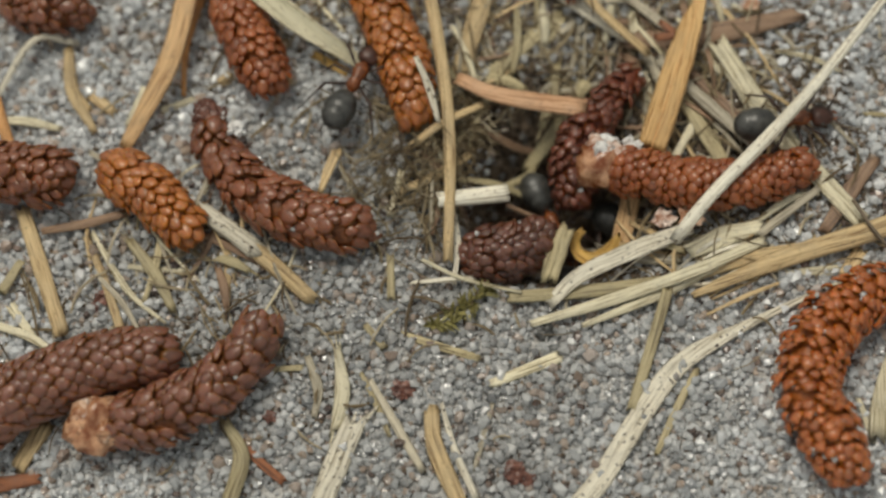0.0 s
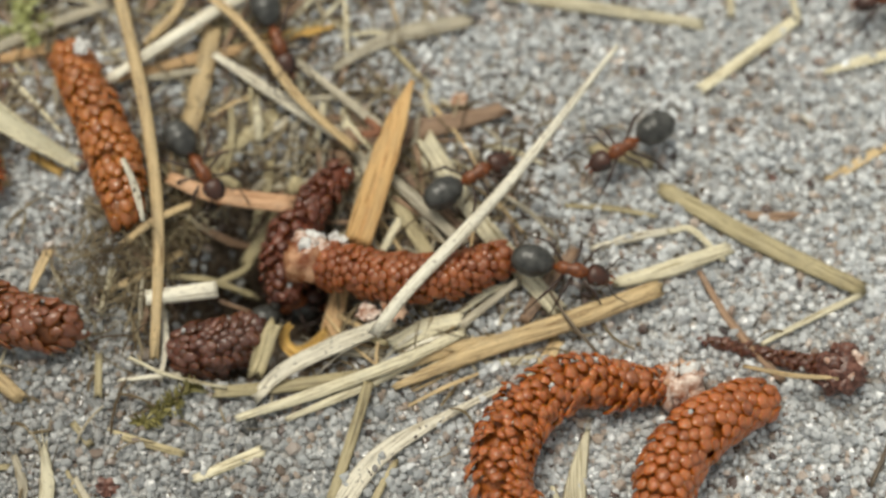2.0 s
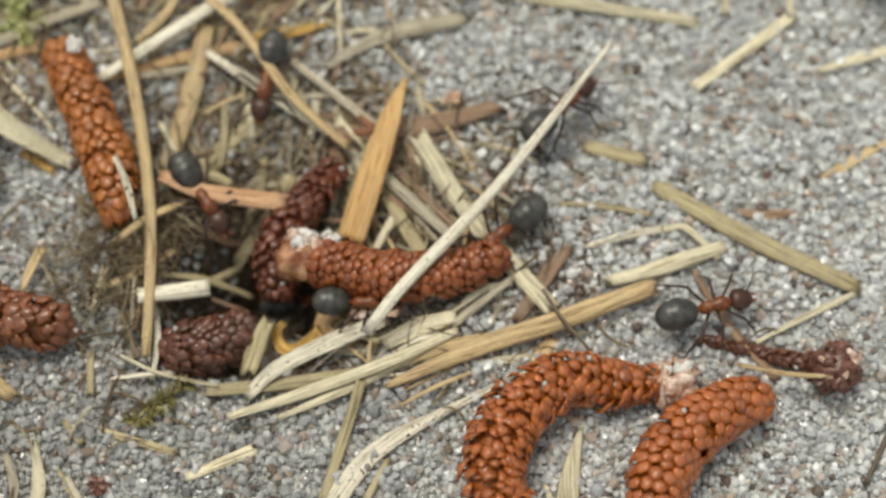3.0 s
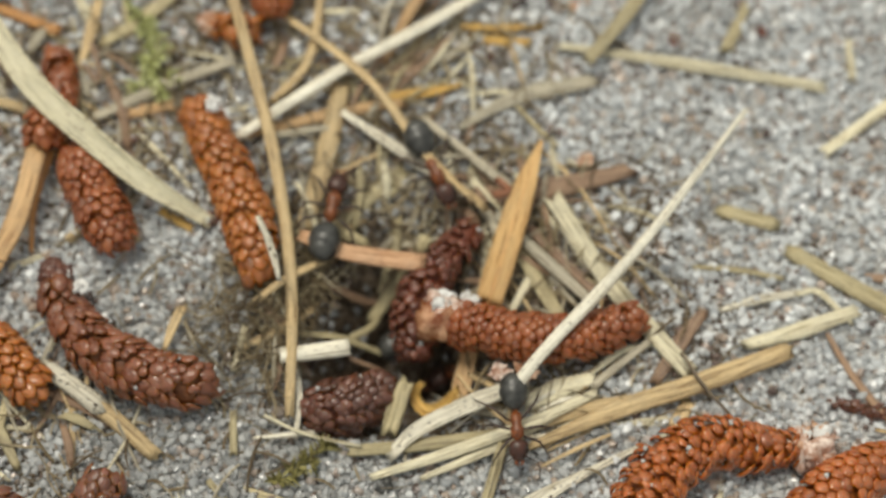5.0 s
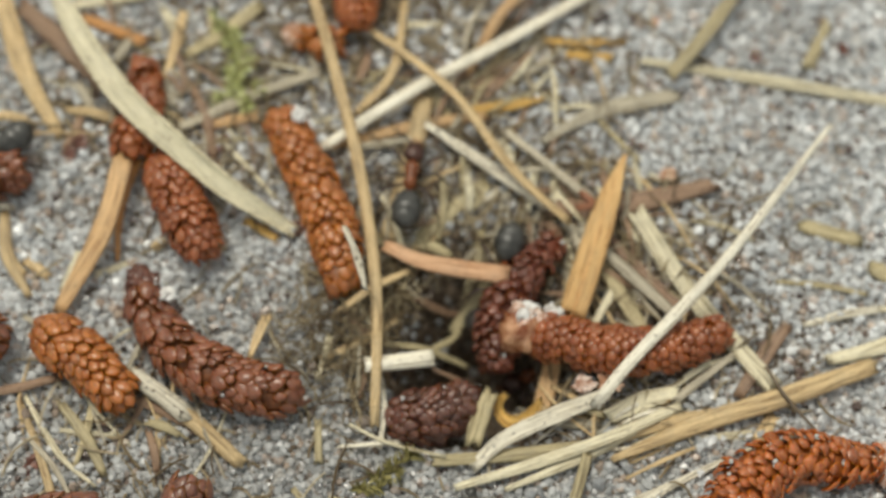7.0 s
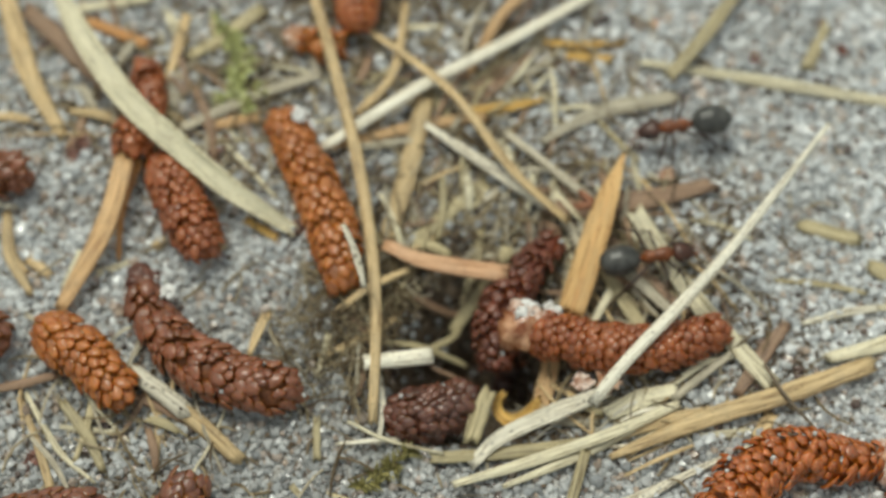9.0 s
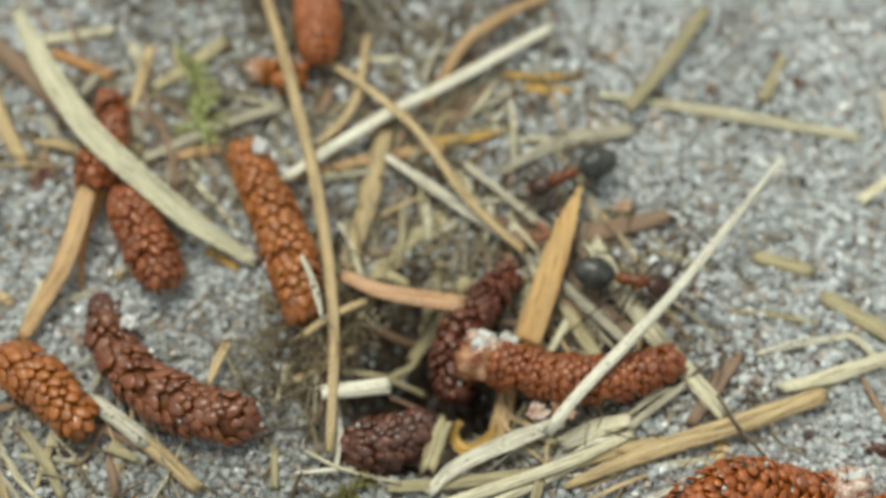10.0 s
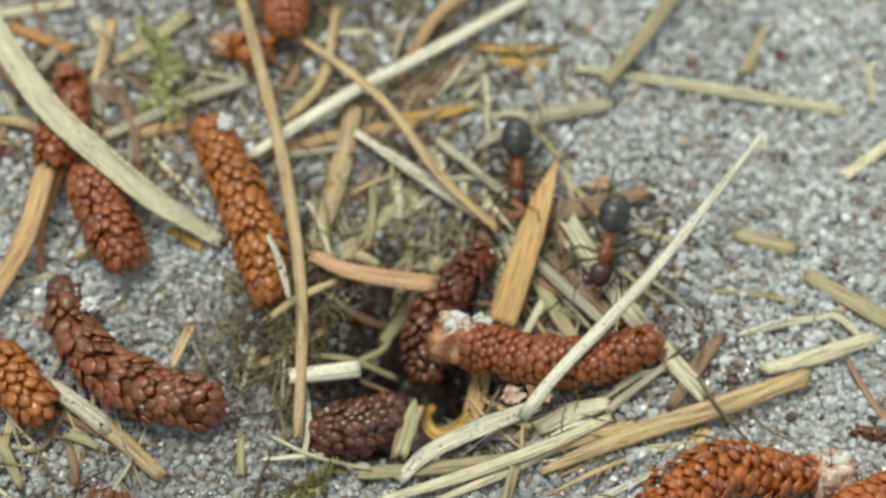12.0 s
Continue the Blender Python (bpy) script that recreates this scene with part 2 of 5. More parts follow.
# ---- ground ----
def level(x, y):
    """Height in millimetres on which the litter rests: almost flat sand that dips towards the nest."""
    dip = -1.5 * math.exp(-((x + 0.5) ** 2 + (y - 3) ** 2) / 60) - 0.8 * math.exp(-((x - 1) ** 2 + (y - 9) ** 2) / 110)
    return dip + 0.3 * noise.noise((x * 0.09, y * 0.09, 3.1)) + 0.12 * noise.noise((x * 0.33, y * 0.33, 7.7))


def ground(x, y):
    """Height of the sand in millimetres at a place in millimetres, with the steep nest hole and the slope that leads into it."""
    far = math.hypot((x + 2.7) / 5.5, (y - 0.4) / 3.7)
    slope = math.hypot((x + 3.6) / 3.6, (y - 5.2) / 3.8)
    return level(x, y) - 8.0 * math.exp(-far ** 3.0) - 3.4 * math.exp(-slope ** 2.6)


def mesh_of(name, verts, faces, material, smooth=True, uvs=None):
    me = bpy.data.meshes.new(name)
    me.from_pydata(verts, [], faces)
    me.materials.append(material)
    if smooth:
        me.polygons.foreach_set("use_smooth", [True] * len(me.polygons))
    if uvs is not None:
        layer = me.uv_layers.new(name="UVMap")
        index = np.empty(len(me.loops), int)
        me.loops.foreach_get("vertex_index", index)
        layer.data.foreach_set("uv", np.asarray(uvs, float)[index].ravel())
    me.update()
    return me


def part(name, me, parent, label=""):
    ob = new(name, me)
    ob.parent = parent
    if label:
        ob["label"] = label
    return ob


def build_ground():
    near = lambda lo, hi, step: list(np.arange(lo, hi, step))
    far = [1.3 ** k for k in range(1, 44)]
    xs = [-48 - 3 * f for f in reversed(far)] + near(-48, 54, 0.6) + [54 + 3 * f for f in far]
    ys = [-30 - 3 * f for f in reversed(far)] + near(-30, 48, 0.6) + [48 + 3 * f for f in far]
    verts = [(x * MM, y * MM, (ground(x, y) - 0.12) * MM) for y in ys for x in xs]
    w = len(xs)
    faces = [(j * w + i, j * w + i + 1, (j + 1) * w + i + 1, (j + 1) * w + i) for j in range(len(ys) - 1) for i in range(w - 1)]
    tagged(new("ground", mesh_of("ground", verts, faces, SHEET)), "pale grey sand with a funnel-shaped nest hole", "sand", kind="structure")


def lumps(count, low, high, size, material, name, label, category, density=None, sink=0.35, seed=1, simple=False):
    """Loose grains as one mesh of small angular pebbles; simple: eight faces each, for the finest."""
    rng = np.random.default_rng(seed)
    g = (1 + 5 ** 0.5) / 2
    ico = np.array([(-1, g, 0), (1, g, 0), (-1, -g, 0), (1, -g, 0), (0, -1, g), (0, 1, g), (0, -1, -g), (0, 1, -g), (g, 0, -1), (g, 0, 1), (-g, 0, -1), (-g, 0, 1)]) / 1.902
    tri = np.array([(0, 11, 5), (0, 5, 1), (0, 1, 7), (0, 7, 10), (0, 10, 11), (1, 5, 9), (5, 11, 4), (11, 10, 2), (10, 7, 6), (7, 1, 8),
                    (3, 9, 4), (3, 4, 2), (3, 2, 6), (3, 6, 8), (3, 8, 9), (4, 9, 5), (2, 4, 11), (6, 2, 10), (8, 6, 7), (9, 8, 1)])
    if simple:
        ico = np.array([(1, 0, 0), (0, 1, 0), (-1, 0, 0), (0, -1, 0), (0, 0, 1), (0, 0, -1)], float)
        tri = np.array([(k, (k + 1) % 4, 4) for k in range(4)] + [((k + 1) % 4, k, 5) for k in range(4)])
    corners = len(ico)
    xy = rng.uniform(low, high, (count, 2))
    if density is not None:
        xy = xy[[rng.random() < density(x, y) for x, y in xy]]
    k = len(xy)
    q = rng.normal(size=(k, 4))
    q /= np.linalg.norm(q, axis=1)[:, None]
    a, b, c, d = q.T
    rot = np.stack([1 - 2 * (c * c + d * d), 2 * (b * c - a * d), 2 * (b * d + a * c), 2 * (b * c + a * d), 1 - 2 * (b * b + d * d), 2 * (c * d - a * b),
                    2 * (b * d - a * c), 2 * (c * d + a * b), 1 - 2 * (b * b + c * c)], 1).reshape(-1, 3, 3)
    r = size * np.exp(np.clip(rng.normal(0, 0.36, k), -0.7, 0.65))
    v = ico[None] * (1 + rng.uniform(-0.28, 0.28, (k, corners, 1))) * (r[:, None] * rng.uniform(0.7, 1.15, (k, 3)))[:, None, :]
    v = np.einsum("kij,knj->kni", rot, v)
    z = np.array([ground(x, y) for x, y in xy])
    v[:, :, :2] += xy[:, None, :]
    v[:, :, 2] += (z + r * rng.uniform(-sink, 0.55, k))[:, None]
    faces = (tri[None] + corners * np.arange(k)[:, None, None]).reshape(-1, 3)
    me = bpy.data.meshes.new(name)
    me.vertices.add(corners * k)
    me.vertices.foreach_set("co", (v * MM).ravel())
    me.loops.add(faces.size)
    me.loops.foreach_set("vertex_index", faces.ravel())
    me.polygons.add(len(faces))
    me.polygons.foreach_set("loop_start", np.arange(0, faces.size, 3))
    me.polygons.foreach_set("use_smooth", np.zeros(len(faces), bool))
    me.materials.append(material)
    me.update(calc_edges=True)
    return tagged(new(name, me), label, category, kind="stuff")


# ---- curves of things ----
def spline(points, count):
    """Even points along a smooth curve through the given ones."""
    p = [Vector(q) for q in points]
    if len(p) == 2:
        dense = [p[0].lerp(p[1], k / 40) for k in range(41)]
    else:
        e = [p[0] * 2 - p[1]] + p + [p[-1] * 2 - p[-2]]
        dense = []
        for i in range(1, len(e) - 2):
            for k in range(20):
                t = k / 20
                dense.append(0.5 * ((2 * e[i]) + (e[i + 1] - e[i - 1]) * t + (2 * e[i - 1] - 5 * e[i] + 4 * e[i + 1] - e[i + 2]) * t * t
                                    + (3 * e[i] - e[i - 1] - 3 * e[i + 1] + e[i + 2]) * t ** 3))
        dense.append(p[-1])
    cum = [0.0]
    for a, b in zip(dense, dense[1:]):
        cum.append(cum[-1] + (b - a).length)
    out = []
    for k in range(count):
        want = cum[-1] * k / (count - 1)
        i = max(1, next((i for i, c in enumerate(cum) if c >= want - 1e-9), len(cum) - 1))
        f = (want - cum[i - 1]) / max(1e-9, cum[i] - cum[i - 1])
        out.append(dense[i - 1].lerp(dense[i], f))
    return out, cum[-1]


def frames_on(line):
    """Tangent, sideways and upward directions along a line of points."""
    out = []
    for i in range(len(line)):
        t = (line[min(i + 1, len(line) - 1)] - line[max(i - 1, 0)]).normalized()
        side = Vector((0, 0, 1)).cross(t)
        side = side.normalized() if side.length > 1e-4 else Vector((1, 0, 0))
        out.append((t, side, t.cross(side)))
    return out


def between(values, f):
    f *= len(values) - 1
    i = min(int(f), len(values) - 2) if len(values) > 1 else 0
    return values[0] if len(values) == 1 else values[i] + (values[i + 1] - values[i]) * (f - i)


LABELS = {
    "pale": "bleached pale yellow dry grass straw lying on sand", "tan": "tan dry grass stalk with small dark specks",
    "white": "weathered whitish dry stalk with dark marks", "olive": "flattened olive-tan dry grass leaf", "blade": "pale grey-green folded grass blade",
    "orange": "orange-brown dead conifer needle", "amber": "amber papery bud scale on litter", "brown": "brown flat bark fragment on sand",
    "cream": "cream-coloured dry stalk with dark specks", "leaf": "orange dead leaf fragment on litter", "fawn": "fawn-brown dead conifer needle",
    "red": "thin red-brown stalk fragment", "grey": "grey weathered dry grass fragment", "dark": "thin dark curved rootlet"}
KINDS = {"pale": ("dry_straw", "straw"), "tan": ("dry_straw", "straw"), "white": ("dry_stalk", "stalk"), "olive": ("grass_blade", "grass blade"), "blade": ("grass_blade", "grass blade"),
         "orange": ("conifer_needle", "needle"), "amber": ("bud_scale", "bud scale"), "brown": ("bark_fragment", "bark"),
         "cream": ("dry_stalk", "stalk"), "peach": ("leaf_fragment", "leaf"), "leaf": ("leaf_fragment", "leaf"), "fawn": ("conifer_needle", "needle"),
         "red": ("stalk_fragment", "stalk"), "grey": ("dry_straw", "straw"), "dark": ("rootlet", "rootlet")}
made_straws = [0]


def straw(look_, points, widths, thick=0.45, fold=0.0, fray=0.35, label="", name="", twist=0.0, rib="", cover=None, edges=""):
    """A dry stalk, blade or needle that rests on the sand. points: (x, y, lift) in millimetres; widths in millimetres along it;
    thick: thickness over width; fold: how deep its middle is creased."""
    made_straws[0] += 1
    rng = random.Random(made_straws[0] * 7 + 3)
    wmax = max(widths)
    base = [(x, y, level(x, y) + lift + 0.5 * thick * wmax) for x, y, lift in points]
    length = sum((Vector(a) - Vector(b)).length for a, b in zip(base, base[1:]))
    rings = max(7, min(26, int(length / 0.8) + 5))
    line, length = spline(base, rings)
    axes = frames_on(line)
    sides, verts, faces, uvs = 10, [], [], []
    ragged = [[rng.uniform(-1, 1) for _ in range(sides)] for _ in range(2)]
    origin = line[rings // 2].copy()
    for i, (c, (t, s, u)) in enumerate(zip(line, axes)):
        f = i / (rings - 1)
        w = between(widths, f) * (1 + 0.07 * noise.noise((f * length * 0.9, made_straws[0] * 3.3, 0)))
        h = max(thick * w, 0.08)
        roll = twist * (f - 0.5)
        for k in range(sides):
            a = 2 * math.pi * k / sides
            ca, sa = math.cos(a), math.sin(a)
            px, pz = 0.5 * w * ca, 0.5 * h * sa * (1 - 0.25 * abs(ca)) - fold * w * (1 - abs(ca)) + fold * w * 0.5
            px, pz = px * math.cos(roll) - pz * math.sin(roll), px * math.sin(roll) + pz * math.cos(roll)
            along = 0.0
            if i in (0, rings - 1):
                along = fray * w * ragged[0 if i == 0 else 1][k]
            verts.append(c + s * px + u * pz + t * along - origin)
            uvs.append((f * length, 0.5 * w * (a if a <= math.pi else 2 * math.pi - a)))
    for i in range(rings - 1):
        for k in range(sides):
            n2 = (k + 1) % sides
            faces.append((i * sides + k, i * sides + n2, (i + 1) * sides + n2, (i + 1) * sides + k))
    for i, inset in ((0, 0.25), (rings - 1, -0.25)):
        c, (t, s, u) = line[i], axes[i]
        verts.append(c + t * inset * between(widths, i / (rings - 1)) - origin)
        uvs.append((0 if i == 0 else length, 0.0))
        m = len(verts) - 1
        for k in range(sides):
            n2 = (k + 1) % sides
            faces.append((m, i * sides + n2, i * sides + k) if i == 0 else (m, i * sides + k, i * sides + n2))
    nm, cat = KINDS[look_]
    me = mesh_of(name or nm, [v * MM for v in verts], faces, STRAW[look_], True, uvs)
    ob = tagged(new(name or nm, me), label or LABELS[look_], cat)
    ob.location = origin * MM
    if cover:
        what, start, stop = cover
        cv, cf, cu = [], [], []
        a0, a1 = int(start * (rings - 1)), int(stop * (rings - 1))
        for i in range(a0, a1 + 1):
            c, (t, s, u) = line[i], axes[i]
            w = between(widths, i / (rings - 1))
            for k in range(9):
                a = math.pi * (k / 8 * 1.3 - 0.15)
                edge = 1.12 + 0.08 * noise.noise((i * 0.9, k * 0.8, made_straws[0]))
                slip = t * (0.5 * w * ragged[0][k] if i in (a0, a1) else 0.0)
                cv += [(c - origin + slip + s * 0.5 * w * edge * math.cos(a) + u * 0.5 * max(thick * w, 0.08) * (edge + 0.05) * math.sin(a) * (1 - 0.25 * abs(math.cos(a)))) * MM]
                cu.append((i * length / rings, 0.5 * w * a))
        for i in range(a1 - a0):
            cf += [(9 * i + k, 9 * i + k + 1, 9 * i + 10 + k, 9 * i + 9 + k) for k in range(8)]
        bark = part("bark", mesh_of("bark", cv, cf, STRAW[what], True, cu), ob, "flaking whitish bark")
        solid = bark.modifiers.new("thickness", "SOLIDIFY")
        solid.thickness = 0.00004
    if fray >= 0.5 and wmax > 0.6:
        for _ in range(rng.randint(4, 7)):
            i = rng.choice((0, rings - 1))
            c, (t, s, u), w = line[i], axes[i], between(widths, i / (rings - 1))
            t = t if i else -t
            ln, wd, across = rng.uniform(0.5, 1.6), rng.uniform(0.1, 0.25) * w, rng.uniform(-0.45, 0.45) * w
            sv = []
            for f, q in ((-0.5, 0.8), (0.2, 1.0), (0.7, 0.6), (1.0, 0.12)):
                m = c - origin + t * ln * f + s * (across * (1 + 0.9 * max(f, 0))) + u * (0.25 * ln * max(f, 0) ** 2 * rng.uniform(0, 1))
                sv += [(m + s * wd * q * 0.5) * MM, (m + u * wd * q * 0.35) * MM, (m - s * wd * q * 0.5) * MM, (m - u * wd * q * 0.35) * MM]
            sf = [(4 * j + k, 4 * j + (k + 1) % 4, 4 * j + 4 + (k + 1) % 4, 4 * j + 4 + k) for j in range(3) for k in range(4)] + [(3, 2, 1, 0), (12, 13, 14, 15)]
            part("splinter", mesh_of("splinter", sv, sf, STRAW[look_], True, [(v.x * 1000, v.y * 1000) for v in sv]), ob)
    # Edge strips are pale to imitate the light along a folded blade's rims.
    for kind, look2, offset, note in ((("midrib", rib, 0.0, "slightly raised midrib"),) if rib else ()) + (
            tuple(("edge", edges, sign * 0.46, "pale edge strip imitating light on the fold") for sign in (-1, 1)) if edges else ()):
        rv, rf = [], []
        for i, (c, (t, s, u)) in enumerate(zip(line, axes)):
            w = between(widths, i / (rings - 1))
            r = (0.025 if kind == "midrib" else 0.055) * w + 0.012
            top = c - origin + s * offset * w + u * (0.5 * max(thick * w, 0.08) * (1 if kind == "midrib" else 0.3) + fold * w * (2 * abs(offset) - 0.5) - 0.3 * r)
            rv += [(top + s * (r * math.cos(a)) + u * (r * math.sin(a))) * MM for a in (0, 1.05, 2.09, 3.14, 4.71)]
        for i in range(rings - 1):
            rf += [(5 * i + k, 5 * i + (k + 1) % 5, 5 * i + 5 + (k + 1) % 5, 5 * i + 5 + k) for k in range(5)]
        part(kind, mesh_of(kind, rv, rf, STRAW[look2], True, [(v.x * 1000, v.y * 1000) for v in rv]), ob, note)
    return ob


def crumb_mesh(name, material, size, seed, flat=0.7, rough=0.45, fine=3):
    """An irregular lump of the given size in millimetres."""
    bm = bmesh.new()
    bmesh.ops.create_icosphere(bm, subdivisions=fine, radius=0.5 * size * MM)
    for v in bm.verts:
        d = v.co.normalized()
        v.co *= 1 + rough * (noise.noise(d * 1.7 + Vector((seed * 3.1, 0, 0))) + 0.7 * noise.noise(d * 3.6 + Vector((0, seed * 1.7, 0))) + 0.5 * abs(noise.noise(d * 7.5 + Vector((0, 0, seed))))) 
        v.co.z *= flat
    me = bpy.data.meshes.new(name)
    bm.to_mesh(me)
    bm.free()
    me.materials.append(material)
    me.polygons.foreach_set("use_smooth", [True] * len(me.polygons))
    return me


def scale_mesh(name, material, pointed, seed):
    """One catkin scale about one unit wide: a plump domed bead with a thin papery rim and an underside. x across, y to its tip, z out."""
    rng = random.Random(seed)
    lean = rng.uniform(-0.05, 0.05)
    verts, faces, uvs = [(lean, 0.1, 0.28)], [], [(0, 0)]
    for ring, (r, z) in enumerate(((0.27, 0.245), (0.44, 0.135), (0.525, -0.03))):
        for k in range(8):
            a = 2 * math.pi * k / 8 + math.pi / 2
            tip = 1 + pointed * max(0, math.sin(a)) ** 3
            j = 1 + rng.uniform(-0.05, 0.05) * (ring + 0.5)
            verts.append((r * math.cos(a) * j + lean * (1 - ring / 2), r * math.sin(a) * 1.04 * tip * j + 0.05 * (1 - ring / 2),
                          z + 0.1 * max(0, math.sin(a)) * ring / 2 + rng.uniform(-0.02, 0.02) * ring))
            uvs.append(((ring + 1) / 3, 0))
    verts.append((0, -0.1, -0.12))
    uvs.append((1, 0))
    for k in range(8):
        n2 = (k + 1) % 8
        faces += [(0, 1 + k, 1 + n2), (1 + k, 9 + k, 9 + n2, 1 + n2), (9 + k, 17 + k, 17 + n2, 9 + n2), (25, 17 + n2, 17 + k)]
    return mesh_of(name, verts, faces, material, True, uvs)


def spike_mesh(name, material, seed):
    """One narrow, dried scale with a keel, standing nearly on edge. x across, y to its tip, z out."""
    rng = random.Random(seed + 50)
    verts, uvs, faces = [], [], []
    for y, w, z in ((-0.5, 0.2, -0.05), (-0.2, 0.5, 0.08), (0.12, 0.58, 0.14), (0.38, 0.42, 0.12), (0.6, 0.08, 0.02)):
        w *= rng.uniform(0.85, 1.15)
        z += rng.uniform(-0.03, 0.03)
        verts += [(-w, y, z), (-0.4 * w, y, z + 0.3 * w), (0.4 * w, y, z + 0.3 * w), (w, y, z), (0, y, z - 0.12)]
        uvs += [(1, 0), (0.3, 0), (0.3, 0), (1, 0), (1, 0)]
    for i in range(4):
        faces += [(5 * i + k, 5 * i + (k + 1) % 5, 5 * i + 5 + (k + 1) % 5, 5 * i + 5 + k) for k in range(5)]
    faces += [(4, 3, 2, 1, 0), (20, 21, 22, 23, 24)]
    return mesh_of(name, verts, faces, material, True, uvs)


SCALE_MESHES = {key: [scale_mesh("scale", m, p, i) for i, p in enumerate((0.0, 0.06, 0.16, -0.12, 0.1))] for key, m in SCALES.items()}
SPIKE_MESHES = {key: [spike_mesh("scale", SCALES[key], i) for i in range(4)] for key in ("bright", "dark", "maroon")}
CAUGHT = [crumb_mesh("sand_grain", GRAIN, 0.36, 60 + i, 0.9, 0.5, 1) for i in range(3)]
made_catkins = [0]


def catkin(tint, points, widths, label, scale_width=1.0, open_=0.27, gaps=0.03, head=None, long_=1.2, row=0.6, messy=1.0, lumpy=0.06, dusty=0, spiky=0.0):
    """A fallen catkin on the sand: a bent core wrapped in spirals of overlapping scales. points: (x, y, lift) of its axis above
    its resting height; widths: its diameters along it; open_: how far the scales stand off; head: a torn or resinous end;
    messy: how unruly the scales are; spiky: share of narrow dried scales; lumpy: swellings of the body; dusty: sand grains caught between the scales."""
    made_catkins[0] += 1
    rng = random.Random(made_catkins[0] * 13 + 1)
    n = len(points)
    base = [(x, y, level(x, y) + lift + 0.43 * between(widths, i / (n - 1))) for i, (x, y, lift) in enumerate(points)]
    line, length = spline(base, 40)
    widths = [between(widths, k / 24) * (1 + lumpy * 1.6 * noise.noise((k * length / 24 * 0.55, made_catkins[0] * 4.1, 0.3))) for k in range(25)]
    axes = frames_on(line)
    origin = line[20].copy()
    thing = tagged(new("catkin"), label, "catkin")
    thing.location = origin * MM
    verts, faces = [], []
    for i, (c, (t, s, u)) in enumerate(zip(line, axes)):
        f = i / 39
        r = 0.40 * between(widths, f) * min(1, (0.25 + 9 * min(f, 1 - f))) * (1 + 0.06 * rng.uniform(-1, 1))
        for k in range(10):
            a = 2 * math.pi * k / 10
            verts.append((c + s * r * math.cos(a) + u * r * math.sin(a) - origin) * MM)
    for i in range(39):
        for k in range(10):
            faces.append((i * 10 + k, i * 10 + (k + 1) % 10, (i + 1) * 10 + (k + 1) % 10, (i + 1) * 10 + k))
    faces += [tuple(range(9, -1, -1)), tuple(range(390, 400))]
    part("core", mesh_of("core", verts, faces, CORES[tint]), thing)
    pos, turn, count = 0.3 * scale_width, rng.random(), 0
    while pos < length - 0.35 * scale_width and count < 330:
        f = pos / length
        w = between(widths, f)
        end = min(1.0, 0.5 + 1.6 * min(f, 1 - f) * length / w)
        around = max(5, round(math.pi * w * end / (scale_width * 0.9)))
        for k in range(around):
            if rng.random() < gaps:
                continue
            a = 2 * math.pi * (k + turn + rng.uniform(-0.12, 0.12) * messy) / around
            ff = min(0.999, max(0.0, f + rng.uniform(-0.16, 0.16) * messy * scale_width / length))
            i = ff * 39
            i0 = int(i)
            c = line[i0].lerp(line[min(39, i0 + 1)], i - i0)
            t, s, u = axes[i0]
            out = s * math.cos(a) + u * math.sin(a)
            if out.z < -0.15:
                continue
            tilt = open_ * rng.uniform(1 - 0.4 * messy, 1 + 0.35 * messy) + 0.5 * max(0, 0.12 - f) - 6.5 * max(0, f - 0.86)
            z = (out * math.cos(tilt) - t * math.sin(tilt)).normalized()
            y = (t * math.cos(tilt) + out * math.sin(tilt)).normalized()
            spin = rng.uniform(-0.26, 0.26) * messy
            x = y.cross(z)
            x, y = x * math.cos(spin) + y * math.sin(spin), y * math.cos(spin) - x * math.sin(spin)
            size = scale_width * rng.uniform(1 - 0.17 * messy, 1 + 0.17 * messy) * (0.72 + 0.28 * end)
            m = Matrix((x, y, z)).transposed().to_4x4()
            m.translation = (c + out * 0.44 * w * end * (1 + 0.05 * messy * rng.uniform(-1, 1)) - origin) * MM
            ob = part("scale", rng.choice(SPIKE_MESHES[tint] if rng.random() < spiky else SCALE_MESHES[tint]), thing)
            ob.matrix_basis = m @ Matrix.Diagonal((size * MM, size * long_ * MM, size * MM, 1))
            count += 1
        turn += 0.5
        pos += scale_width * row
    for _ in range(dusty):
        i, a = rng.randrange(2, 38), rng.uniform(-0.1, math.pi + 0.1)
        c, (t, s, u), w = line[i], axes[i], between(widths, i / 39)
        q = c + (s * math.cos(a) + u * math.sin(a)) * (0.42 + 0.07 * rng.random()) * w + t * rng.uniform(-0.5, 0.5) - origin
        ob = part("sand_grain", rng.choice(CAUGHT), thing, "grey sand grain caught between scales")
        ob.matrix_basis = Matrix.Translation(q * MM) @ pose(0, 0, 0, rng.uniform(0, 90), rng.uniform(0, 90), rng.uniform(0, 90)) @ Matrix.Scale(rng.uniform(0.6, 1.3), 4)
